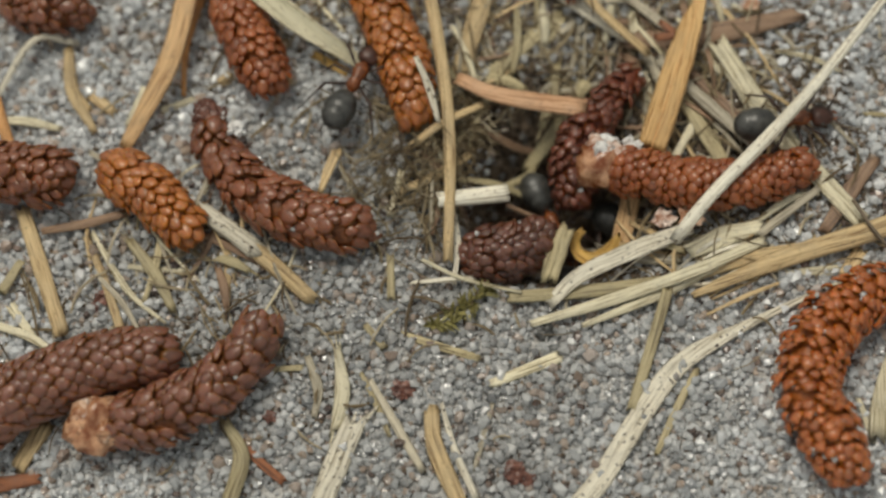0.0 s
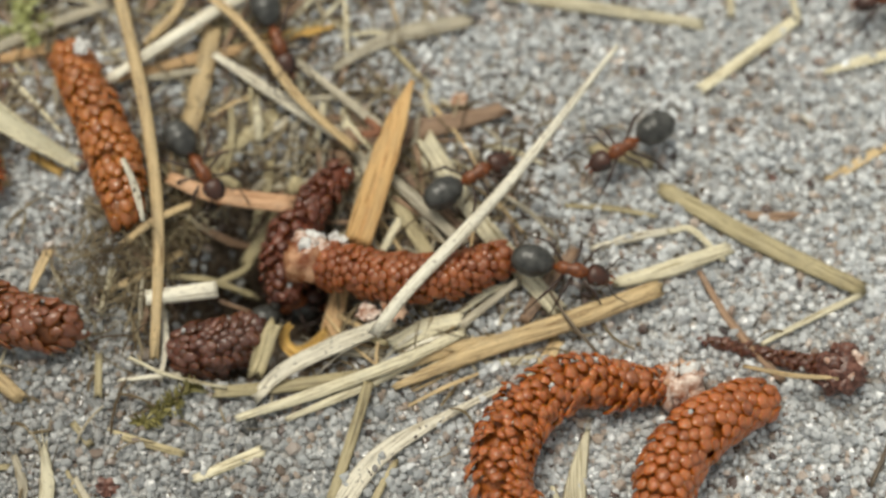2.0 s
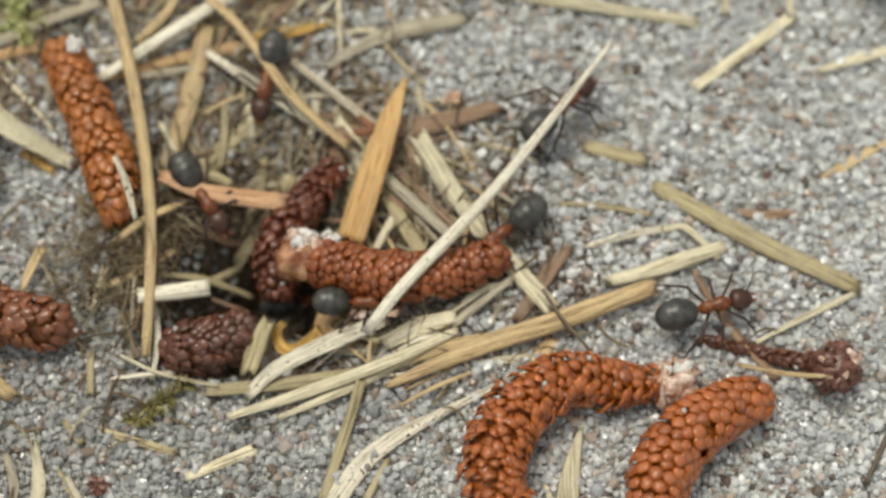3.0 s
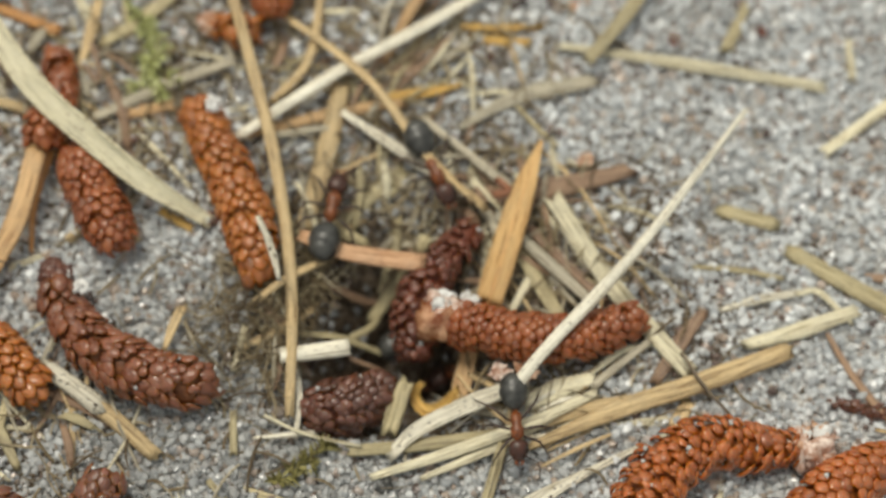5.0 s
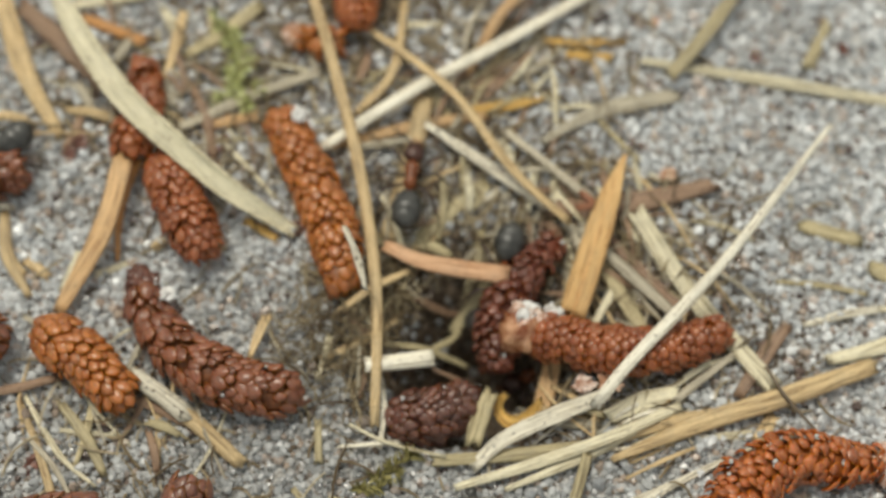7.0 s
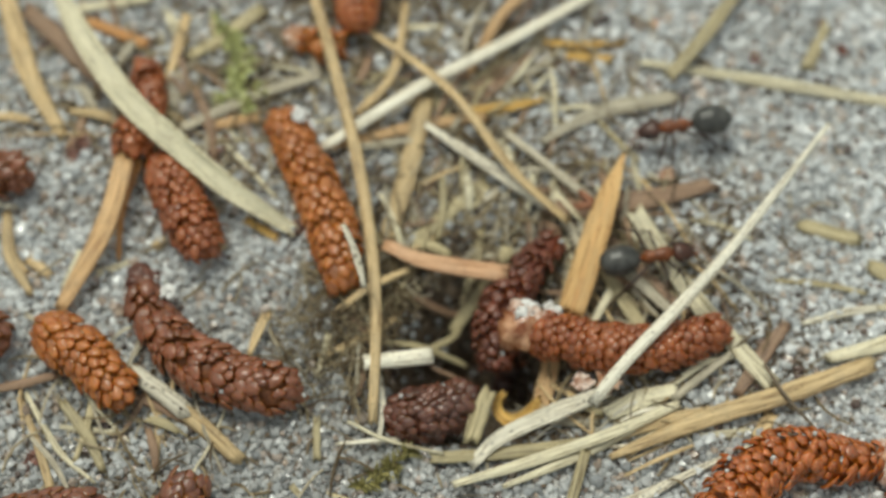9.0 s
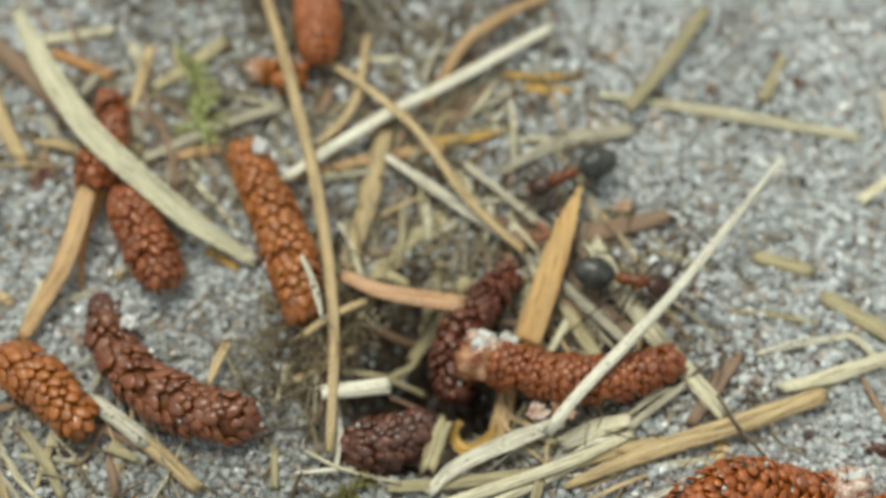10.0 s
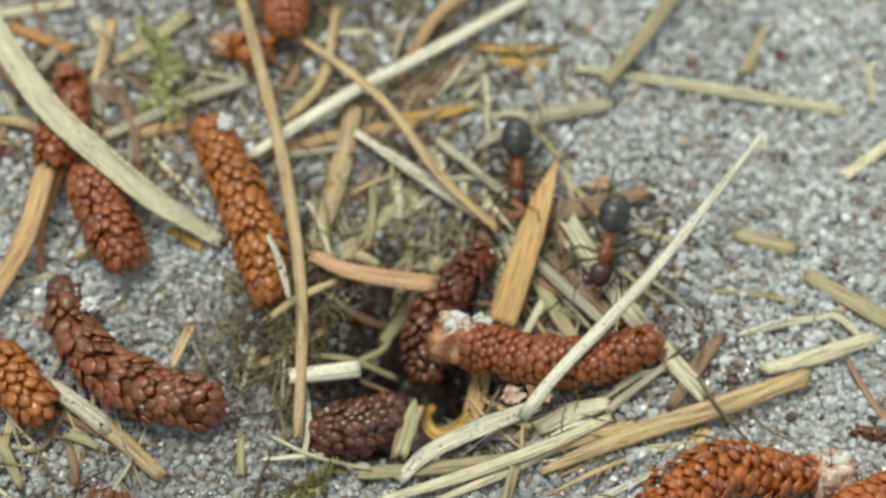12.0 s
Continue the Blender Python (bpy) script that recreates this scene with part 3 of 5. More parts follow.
    if head:
        which, material, size, text = head
        i, torn = (0 if which == "start" else 39), tint == "plum" or material is not CAP
        way = axes[i][0] * (-1 if which == "start" else 1)
        end_ = part("end_lump", crumb_mesh("end_lump", material, size, made_catkins[0], 0.92, 0.55 if torn else 0.22), thing, text)
        end_.location = (line[i] + way * 0.1 * size + Vector((0, 0, 0.1 * size)) - origin) * MM
        for _ in range(22 if torn else 9):
            d = Vector((rng.gauss(0, 0.7), rng.gauss(0, 0.7), 0.5) if torn else (rng.gauss(0.35, 0.45), rng.gauss(0.55, 0.3), 0.75)).normalized() * 0.46 * size
            bits = {STEM: (STEM, CAP, PINK), PINK: (PINK, PINK, RESIN, STEM), CRUST: (CRUST, CRUST, CRUST, PINK)}.get(material, (STEM, CAP, CAP, STEM, PINK) if torn else (RESIN, RESIN, PINK))
            crust = part("crust", crumb_mesh("crust", rng.choice(bits), size * (rng.uniform(0.18, 0.4) if torn else rng.uniform(0.14, 0.3)), rng.randrange(900), 0.55, 0.9, 2), end_)
            crust.location = d * MM
    return thing


def flake(x, y, lift, size, label, seed, material=None):
    """A ragged, crumpled scrap of bud scales."""
    me = crumb_mesh("bud_flake", material or CRUST, size, seed, 0.45, 0.6)
    rng = random.Random(seed)
    for v in me.vertices:
        v.co *= rng.uniform(0.8, 1.15)
    me.polygons.foreach_set("use_smooth", [False] * len(me.polygons))
    ob = new("bud_flake", me)
    ob.location = (x * MM, y * MM, (level(x, y) + lift + 0.2 * size) * MM)
    return tagged(ob, label, "flake")


def litter(x, y):
    """How thickly fine litter covers a place, 0 to 1."""
    d = 1.5 * math.exp(-((x - 0) / 12) ** 2 - ((y - 10) / 7) ** 2) + 1.0 * math.exp(-((x + 24) / 12) ** 2 - ((y - 20) / 8) ** 2)
    d += 0.6 * math.exp(-((x + 11) / 4) ** 2 - ((y - 3) / 5) ** 2) + 0.5 * math.exp(-((x - 8) / 10) ** 2 - ((y + 1) / 3) ** 2)
    d += 0.25 * math.exp(-((x + 24) / 10) ** 2 - ((y + 5) / 4) ** 2) + 1.1 * math.exp(-((x + 5) / 11) ** 2 - ((y - 25) / 8) ** 2)
    d += 0.45 * math.exp(-((x + 1.5) / 4.5) ** 4 - ((y - 3) / 5) ** 4) + 0.35 * math.exp(-((x + 26) / 9) ** 2 - ((y + 10) / 7) ** 2)
    return min(1.0, d + 0.012) * (0.65 + 0.7 * noise.noise((x * 0.25, y * 0.25, 11)))


def earthy(x, y):
    """How much brown earth covers the sand at a place, 0 to 1."""
    far = math.hypot((x - 4) / 18, (y - 7) / 10.5)
    far = min(far, 0.12 + math.hypot((x + 14) / 19, (y - 33) / 11))
    return max(0.0, min(1.0, 1.5 - 1.25 * far + 0.8 * noise.noise((x * 0.16, y * 0.16, 5))))


def fibre_material(name, tone):
    m, n, l, b = nodes_of(name, 0.65, 0.3)
    geo = n.new("ShaderNodeNewGeometry")
    c = ramp(n, l, geo.outputs["Random Per Island"], [(p, tuple(tone * v for v in q)) for p, q in (
        (0.0, (0.12, 0.085, 0.05)), (0.25, (0.21, 0.155, 0.09)), (0.5, (0.30, 0.23, 0.13)), (0.8, (0.48, 0.39, 0.25)), (1.0, (0.70, 0.62, 0.46)))])
    tex = n.new("ShaderNodeTexCoord")
    fine = noise_of(n, l, tex.outputs["Object"], 2200, 3)
    c = mixed(n, l, 0.6, c, ramp(n, l, fine, [(0.35, (0.5, 0.47, 0.42)), (0.65, (1.1, 1.1, 1.1))]), "MULTIPLY")
    l.new(c, b.inputs["Base Color"])
    return m


def fibres(name, count, low, high, lengths, widths, material, label, category, density, seed, height=0.5, bend=0.5, spread=1.6):
    """Many thin dry strips, three-sided and bent, as one mesh."""
    rng = random.Random(seed)
    verts, faces = [], []
    made = 0
    while made < count:
        x, y = rng.uniform(low[0], high[0]), rng.uniform(low[1], high[1])
        if rng.random() > density(x, y) or ground(x, y) < level(x, y) - 1.5:
            continue
        made += 1
        ln, w = rng.uniform(*lengths) * rng.uniform(0.5, 1), rng.uniform(*widths)
        a, z, curve = rng.uniform(0, 2 * math.pi), rng.uniform(0.0, height), rng.uniform(-bend, bend)
        rise = rng.uniform(-0.1, 0.28)
        first = len(verts)
        for i in range(5):
            f = i / 4 - 0.5
            ang = a + curve * f * spread
            px, py = x + ln * f * math.cos(ang), y + ln * f * math.sin(ang)
            pz = level(px, py) + z + 0.1 + rise * ln * (f + 0.5) - 0.15 * ln * f * f
            ww = w * (1 - 0.75 * abs(f) ** 1.5)
            sx, sy = -math.sin(ang) * ww / 2, math.cos(ang) * ww / 2
            verts += [((px - sx) * MM, (py - sy) * MM, pz * MM), ((px + sx) * MM, (py + sy) * MM, pz * MM), (px * MM, py * MM, (pz + 0.45 * ww) * MM)]
        for i in range(4):
            p, q = first + 3 * i, first + 3 * i + 3
            faces += [(p + k, p + (k + 1) % 3, q + (k + 1) % 3, q + k) for k in range(3)]
        faces += [(first, first + 2, first + 1), (first + 12, first + 13, first + 14)]
    return tagged(new(name, mesh_of(name, verts, faces, material, False)), label, category, kind="stuff")


def moss(places, label, material=None):
    """A tuft of moss: one short shoot after another, each ringed with tiny pointed leaves."""
    rng = random.Random(len(places) * 5 + int(places[0][0] * 10))
    thing = tagged(new("moss_tuft"), label, "moss")
    o = Vector((places[0][0], places[0][1], level(places[0][0], places[0][1])))
    thing.location = o * MM
    for x, y, lift, ang, ln in places:
        verts, faces = [], []
        c = Vector((x, y, level(x, y) + lift)) - o
        t = Vector((math.cos(ang), math.sin(ang), 0.25)).normalized()
        for i in range(int(ln * 13)):
            f = i / (ln * 13)
            p = c + t * ln * (f - 0.5)
            d = Vector((rng.gauss(0, 1), rng.gauss(0, 1), rng.gauss(0.2, 1)))
            d = (d - t * d.dot(t)).normalized() * rng.uniform(0.5, 1.1) + t * rng.uniform(0.2, 1.0)
            s = d.cross(Vector((rng.gauss(0, 1), rng.gauss(0, 1), rng.gauss(0, 1)))).normalized() * 0.14
            u = d.cross(s).normalized() * 0.06
            k = len(verts)
            size = rng.uniform(0.6, 1.15)
            verts += [(p - s * 0.5) * MM, (p + s * 0.5) * MM, (p + d * 0.45 * size + s + u) * MM, (p + d * 0.45 * size - s + u) * MM, (p + d * size) * MM, (p + d * 0.4 * size - u * 2) * MM]
            faces += [(k, k + 1, k + 2, k + 3), (k + 3, k + 2, k + 4), (k, k + 3, k + 5), (k + 1, k + 5, k + 2), (k + 3, k + 4, k + 5), (k + 2, k + 5, k + 4)]
        part("shoot", mesh_of("shoot", verts, faces, material or MOSS, False), thing)
    return thing


def crumb(material, x, y, lift, size, label, category, name, flat=0.6, seed=1):
    me, rng = crumb_mesh(name, material, size, seed, flat, 0.8), random.Random(seed)
    if material is RESIN:
        for v in me.vertices:
            v.co *= rng.uniform(0.72, 1.2)
        me.polygons.foreach_set("use_smooth", [False] * len(me.polygons))
    ob = new(name, me)
    ob.location = (x * MM, y * MM, (level(x, y) + lift + 0.3 * size * flat) * MM)
    return tagged(ob, label, category)


build_ground()
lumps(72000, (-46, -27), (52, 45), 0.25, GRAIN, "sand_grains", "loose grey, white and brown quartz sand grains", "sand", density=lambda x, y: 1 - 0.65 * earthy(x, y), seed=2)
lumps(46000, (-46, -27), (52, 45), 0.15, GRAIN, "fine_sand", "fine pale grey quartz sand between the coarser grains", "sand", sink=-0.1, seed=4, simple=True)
lumps(120000, (-44, -20), (34, 38), 0.16, SOIL, "soil_crumbs", "dark brown soil crumbs between the sand grains", "soil", density=lambda x, y: min(1.0, 0.6 * litter(x, y) + 0.8 * earthy(x, y)), sink=0.0, seed=5, simple=True)
# Dark crumbs thicken with depth to stand in for shade inside the hole.
lumps(20000, (-9, -4.5), (5, 10), 0.2, SOIL, "hole_soil", "dark soil crumbs imitating the shade in the nest hole", "soil", density=lambda x, y: min(1.0, 0.12 + 0.3 * (level(x, y) - ground(x, y))), sink=0.0, seed=9, simple=True)
FIBRE, ROOTS = fibre_material("dry_fibre", 0.8), fibre_material("brown_rootlet", 0.62)
fibres("litter_fibres", 1700, (-46, -24), (36, 40), (1.2, 5.5), (0.06, 0.24), FIBRE, "fine broken bits of dry grass and rootlets", "litter", litter, 3)
fibres("rootlet_tangle", 300, (-16, -3), (-4, 11), (1.5, 6.0), (0.05, 0.15), ROOTS, "tangle of thin dry rootlets beside the hole", "rootlets",
       lambda x, y: math.exp(-((x + 10) / 4) ** 2 - ((y - 4) / 4) ** 2), 8, 1.4, 2.2)


# ---- catkins ----
catkin('orange', [(-32.4, 1.9, 0), (-29.3, -0.1, 0), (-27.0, -2.0, 0), (-25.6, -3.3, 0)], [3.48, 3.87, 3.4, 2.45], 'plump orange-brown catkin lying on the sand', messy=1.2, open_=0.29)
catkin('brown', [(-25.7, 5.3, 0), (-24.8, 2.9, 0), (-22.0, 0.2, 0), (-18.6, -1.3, 0), (-15.9, -1.7, 0), (-14.0, -1.2, 0)], [3.48, 2.85, 3.72, 3.79, 3.64, 2.29], 'curved dark brown catkin with a knobbly shrivelled end', gaps=0.1, open_=0.30, messy=1.8, lumpy=0.14, dusty=6, scale_width=0.98, head=("start", CRUST, 2.1, "shrivelled dark red end"))
catkin('rust', [(-27.9, 22.7, 0.5), (-26.9, 19.2, 0.5), (-27.7, 16.5, 0.5), (-27.7, 14.7, 0.5)], [1.98, 2.29, 3.16, 2.37], 'orange-red catkin partly under a grass blade', messy=1.5, lumpy=0.12)
catkin('rust', [(-25.4, 15.2, 0.2), (-24.1, 12.2, 0.2), (-22.7, 9.7, 0.2), (-21.4, 7.6, 0.2)], [3.48, 3.87, 3.64, 2.45], 'dark rust-red catkin beside a grass blade', messy=1.1, scale_width=0.95)
catkin('orange', [(-17.7, 19.4, 0), (-15.9, 16.2, 0), (-13.6, 12.0, 0), (-12.3, 8.6, 0), (-11.6, 5.7, 0)], [2.45, 3.16, 3.56, 3.4, 2.21], 'long orange-brown catkin with white crumbs at its tip', scale_width=1.05, long_=1.1, row=0.56, messy=1.3, lumpy=0.1)
catkin('rust', [(1.3, 4.1, 0.6), (4.3, 3.4, 0.5), (7.7, 2.8, 0.4), (11.6, 3.3, 0.2), (15.3, 5.1, 0.1)], [3.32, 3.48, 3.32, 3.08, 2.13], 'rust-red catkin with a whitish resinous end, spanning the nest hole', scale_width=0.95, long_=0.85, row=0.5, open_=0.32, gaps=0.02, messy=1.0, head=("start", CAP, 3.5, "amber-pink resinous rounded end with white crust"))
catkin('maroon', [(3.3, 11.3, 0.6), (1.0, 8.3, 0.2), (-0.7, 5.1, -0.4), (-0.7, 1.6, -1.6)], [1.7, 2.9, 3.4, 2.8], 'dark red shrivelled catkin leaning into the nest hole', gaps=0.2, open_=0.50, scale_width=0.8, long_=1.2, messy=2.0, lumpy=0.2, dusty=5, spiky=0.6)
catkin('dark', [(-8.1, -2.5, -1.9), (-6.0, -2.4, -1.8), (-3.8, -1.6, -1.5), (-2.2, 0.2, -1.0)], [3.95, 4.19, 3.64, 2.13], 'dark brown catkin sunk in the nest hole', scale_width=0.78, messy=1.6, gaps=0.1, dusty=6)
catkin('plum', [(-40.0, -18.1, 0), (-37.1, -15.4, 0), (-34.2, -13.6, 0), (-31.0, -12.1, 0), (-28.0, -11.4, 0), (-25.9, -11.0, 0)], [4.43, 4.58, 4.43, 4.27, 3.95, 3.24], 'thick purplish-brown catkin with tight rounded scales', gaps=0.01, open_=0.23, scale_width=1.1, messy=0.7)
catkin('plum', [(-30.2, -16.0, 0), (-27.3, -15.5, 0), (-24.3, -14.0, 0), (-22.3, -12.0, 0), (-21.2, -10.1, 0), (-20.6, -7.9, 0)], [3.4, 4.11, 4.11, 3.79, 3.48, 2.61], 'bent purplish-brown catkin with a torn orange base', gaps=0.08, messy=1.6, open_=0.30, lumpy=0.1, scale_width=1.0, row=0.6, dusty=6, head=("start", CAP, 3.2, "torn glassy orange stem base"))
catkin('brown', [(-42.8, 1.0, 0), (-39.8, 0.6, 0), (-37.1, 0.5, 0), (-34.3, 0.4, 0)], [4.11, 4.43, 4.27, 3.64], 'broad brown catkin with open scales', open_=0.35, messy=1.6, dusty=3)
catkin('brown', [(-41.0, 13.3, 0), (-37.7, 12.7, 0), (-35.1, 13.5, 0)], [3.48, 3.64, 2.77], 'brown catkin half seen beyond the sand', messy=1.6)
catkin('bright', [(-13.8, 35.7, 0.3), (-13.1, 31.7, 0.3), (-12.5, 27.9, 0.3), (-12.5, 26.2, 0.3)], [2.77, 3.64, 3.64, 2.37], 'smooth orange-red bud-like catkin in the litter', gaps=0.0, open_=0.12, scale_width=0.75, messy=0.6)
catkin('orange', [(-16.8, 25.6, 0.3), (-15.2, 25.2, 0.3), (-13.1, 25.4, 0.3)], [1.58, 2.06, 1.58], 'ragged pinkish-orange catkin fragment', gaps=0.15, open_=0.50, messy=2, head=("start", STEM, 1.6, "crumpled pinkish-orange end"))
catkin('bright', [(26.3, -3.9, 0), (22.8, -4.2, 0), (19.4, -4.1, 0), (16.6, -5.9, 0), (14.9, -8.8, 0), (14.8, -11.6, 0), (16.2, -14.1, 0), (17.9, -16.6, 0)], [1.74, 2.85, 3.64, 4.11, 4.35, 4.43, 4.11, 2.77], 'long bright orange-red catkin bent into a hook', gaps=0.06, open_=0.6, scale_width=0.95, long_=1.0, row=0.56, messy=1.7, lumpy=0.1, dusty=60, spiky=0.75, head=("start", PINK, 2.9, "pale pinkish crumpled end"))
catkin('bright', [(33.0, -4.5, 0), (30.4, -5.4, 0), (28.0, -7.0, 0), (26.2, -9.1, 0), (25.4, -11.5, 0), (25.6, -13.7, 0)], [2.61, 3.72, 4.19, 4.35, 4.19, 3.16], 'orange-red curved catkin with smooth rounded scales', gaps=0.02, open_=0.26, scale_width=1.12, long_=0.95, row=0.58, messy=0.7, dusty=5)
catkin('dark', [(28.1, -0.5, 0), (30.1, -0.8, 0), (32.0, -1.2, 0), (33.7, -1.6, 0), (35.4, -2.0, 0), (37.1, -2.4, 0)], [0.5, 0.7, 0.7, 0.9, 1.3, 1.7], 'thin dark red catkin with a swollen whitish end', gaps=0.25, open_=0.43, messy=2, scale_width=0.62, dusty=4, head=("end", CRUST, 3.0, "swollen dark red end with white crust"))

# ---- stalks, blades and needles round the hole ----
straw('blade', [(-35.6, 28.9, 2.6), (-32.1, 23.2, 3.4), (-28.1, 18.3, 3.5), (-24.2, 15.1, 3.3), (-20.1, 12.3, 2.3), (-15.6, 10.3, 0.3)], [0.73, 1.6, 1.82, 1.75, 1.6, 0.87], thick=0.16, fold=0.45, label='long pale grey-green folded grass blade over catkins', edges='pale')
straw('tan', [(-17.4, 32.9, 1.5), (-14.7, 25.5, 2), (-11.9, 17.0, 2), (-10.3, 10.7, 1.8), (-9.3, 4.5, 1.8), (-8.9, -3.5, 1)], [0.8, 0.87, 0.91, 0.91, 0.84, 0.65], thick=0.6, label='long tan conifer needle with dark specks across the litter')
straw('cream', [(21.9, 19.5, 4), (14.3, 8.8, 3.4), (8.3, 1.6, 3.4), (6.0, -1.4, 2.4)], [0.36, 0.69, 0.91, 0.87], thick=0.7, label='long whitish stalk with dark specks leaning over a catkin')
straw('pale', [(8.7, 13.4, 0.8), (12.9, 7.3, 0.4), (18.5, 1.0, 0.4)], [1.31, 1.45, 1.31], thick=0.3)
straw('tan', [(25.3, 2.9, 0.6), (19.0, 0.3, 0.6), (13.3, -1.9, 0.5), (7.4, -4.7, 0.2)], [1.24, 1.5, 1.3, 0.5], thick=0.5)
straw('white', [(-2.0, -5.7, 0.4), (-0.1, -3.8, 1.2), (3.6, -1.8, 1.4), (7.1, -0.1, 1)], [0.8, 1.16, 1.24, 0.95], thick=0.2, fold=0.1, label='bleached papery grass blade beside the nest hole')
straw('pale', [(-3.2, -7.2, 0.2), (2.2, -5.3, 0.8), (7.5, -3.1, 1), (12.1, -0.6, 0.6)], [0.51, 0.87, 0.87, 0.65], thick=0.4)
straw('pale', [(0.2, -7.2, 0.5), (5.3, -4.7, 0.5), (10.4, -1.6, 0.5)], [0.36, 0.8, 0.73], thick=0.4)
straw('pale', [(7.1, -1.7, 0.6), (9.4, -0.5, 0.6), (11.9, 0.4, 0.6)], [1.09, 1.53, 0.87], thick=0.25)
straw('grey', [(11.6, -0.3, 0.6), (15.6, 3.2, 0.6)], [0.65, 0.51])
straw('pale', [(11.4, 0.6, 0.5), (13.7, 2.4, 0.5), (15.6, 2.9, 0.5)], [0.36, 0.58, 0.36])
straw('olive', [(-4.8, -5.5, 0.4), (-0.1, -4.8, 0.4), (6.1, -3.7, 0.4)], [0.8, 1.02, 0.73])
straw('tan', [(6.1, -3.8, 0.3), (10.6, -2.0, 0.3), (15.3, -0.8, 0.3)], [0.87, 1.09, 0.73])
straw('olive', [(5.7, -4.5, 0.9), (4.8, -8.2, 0.3), (3.6, -12.8, 0.2)], [0.73, 0.8, 0.73], thick=0.6, label='greenish-tan dry stem lying on sand')
straw('white', [(15.3, -4.1, 0.25), (9.8, -7.2, 0.25), (6.5, -9.6, 0.25), (4.1, -13.2, 0.25), (1.9, -17.2, 0.25), (0.3, -19.3, 0.25)], [0.36, 0.58, 1.24, 1.45, 1.45, 1.38], thick=0.25, fold=0.1, label='split bleached grass blade tapering to a thread')
straw('olive', [(7.8, -9.7, 0.2), (6.6, -12.2, 0.2), (5.3, -15.5, 0.2)], [0.44, 0.55, 0.36])
straw('pale', [(-1.1, -9.3, 0.1), (-5.6, -11.5, 0.1)], [0.87, 0.65], label='short cut piece of pale straw on sand')
straw('pale', [(20.5, -7.1, 0.2), (19.9, -10.1, 0.2), (19.6, -13.1, 0.2)], [0.36, 1.31, 1.75], thick=0.25, fray=0.8)
straw('pale', [(18.2, -10.9, 0.1), (19.1, -13.1, 0.1)], [0.29, 0.65])
straw('olive', [(25.5, 10.4, 0.2), (31.7, 7.0, 0.2), (39.2, 3.5, 0.2)], [1.24, 1.45, 1.16], thick=0.45, label='broad olive-tan dry grass stalk on open sand')
straw('pale', [(39.1, 3.1, 0.5), (35.5, 1.2, 0.5), (32.2, -0.7, 0.5)], [0.44, 0.47, 0.36])
straw('tan', [(30.7, -2.7, 2.2), (33.9, -3.2, 2.2), (37.0, -3.3, 2.2)], [0.29, 0.4, 0.33])
straw('pale', [(28.2, 18.1, 0.2), (31.7, 21.0, 0.2), (35.1, 23.9, 0.2)], [0.8, 0.87, 0.95])
straw('pale', [(35.4, 23.9, 0.3), (34.9, 26.0, 0.3), (34.4, 29.3, 0.3)], [0.51, 0.51, 0.44])
straw('pale', [(8.7, 25.5, 0.3), (17.3, 24.7, 0.3), (28.4, 23.2, 0.3)], [0.58, 1.09, 0.87], thick=0.4)
straw('olive', [(16.7, 32.9, 1.2), (13.3, 27.4, 1.2), (10.8, 24.0, 1.2)], [0.87, 1.16, 0.95], thick=0.25)
straw('olive', [(22.9, 30.0, 0.3), (21.1, 25.8, 0.3)], [0.73, 0.95], thick=0.3)
straw('amber', [(1.5, 26.7, 0.4), (4.5, 26.7, 0.4), (7.6, 27.0, 0.4)], [0.44, 0.73, 0.36], thick=0.4)
straw('amber', [(2.0, 26.0, 0.2), (4.6, 25.7, 0.2), (6.7, 25.8, 0.2)], [0.51, 0.87, 0.65], thick=0.4)
straw('fawn', [(-4.0, 23.6, 0.3), (-1.8, 28.3, 1.2), (1.3, 31.4, 1.2), (4.7, 33.7, 0.6)], [0.65, 0.95, 0.95, 0.73], label='curved pinkish-brown conifer needle')
straw('cream', [(-14.3, 16.6, 1), (-7.9, 21.5, 1.6), (-3.1, 24.8, 1.4), (5.0, 30.8, 0.8)], [0.8, 0.95, 0.95, 0.8], thick=0.5, label='long bleached straw lying across the litter')
straw('tan', [(-11.9, 26.9, 0.8), (-5.3, 21.5, 2.2), (-0.4, 15.7, 2.2), (3.9, 12.2, 1.6)], [0.58, 0.65, 0.73, 0.62], thick=0.5)
straw('white', [(-6.9, 19.2, 1), (-1.9, 16.2, 1), (2.5, 13.6, 1)], [0.51, 0.95, 1.02], thick=0.35)
straw('grey', [(-1.0, 19.1, 0.8), (5.7, 14.1, 0.8)], [0.58, 0.73])
straw('tan', [(-7.0, 21.6, 0.8), (-7.8, 16.0, 0.6), (-9.1, 10.4, 0.2)], [1.31, 1.53, 1.31], thick=0.2)
straw('olive', [(-2.2, 15.4, 0.2), (-5.5, 12.2, 0.2), (-7.5, 9.8, 0.2)], [0.95, 1.16, 0.95], thick=0.3)
straw('amber', [(1.7, 22.0, 0.5), (-0.7, 21.3, 0.5), (-3.6, 20.8, 0.5)], [0.36, 0.87, 0.65], thick=0.35)
straw('fawn', [(-2.4, 20.5, 0.4), (-7.7, 19.2, 0.4), (-14.2, 17.0, 0.4)], [0.87, 1.02, 0.65], thick=0.35)
straw('grey', [(-11.7, 17.2, 0.6), (-8.0, 18.0, 0.6), (-6.8, 18.1, 0.6)], [0.58, 0.65, 0.51])
straw('grey', [(11.6, 22.9, 0.4), (7.3, 21.8, 0.4), (4.2, 20.4, 0.4), (1.7, 18.6, 0.4)], [1.09, 1.45, 1.09, 0.51], thick=0.2)
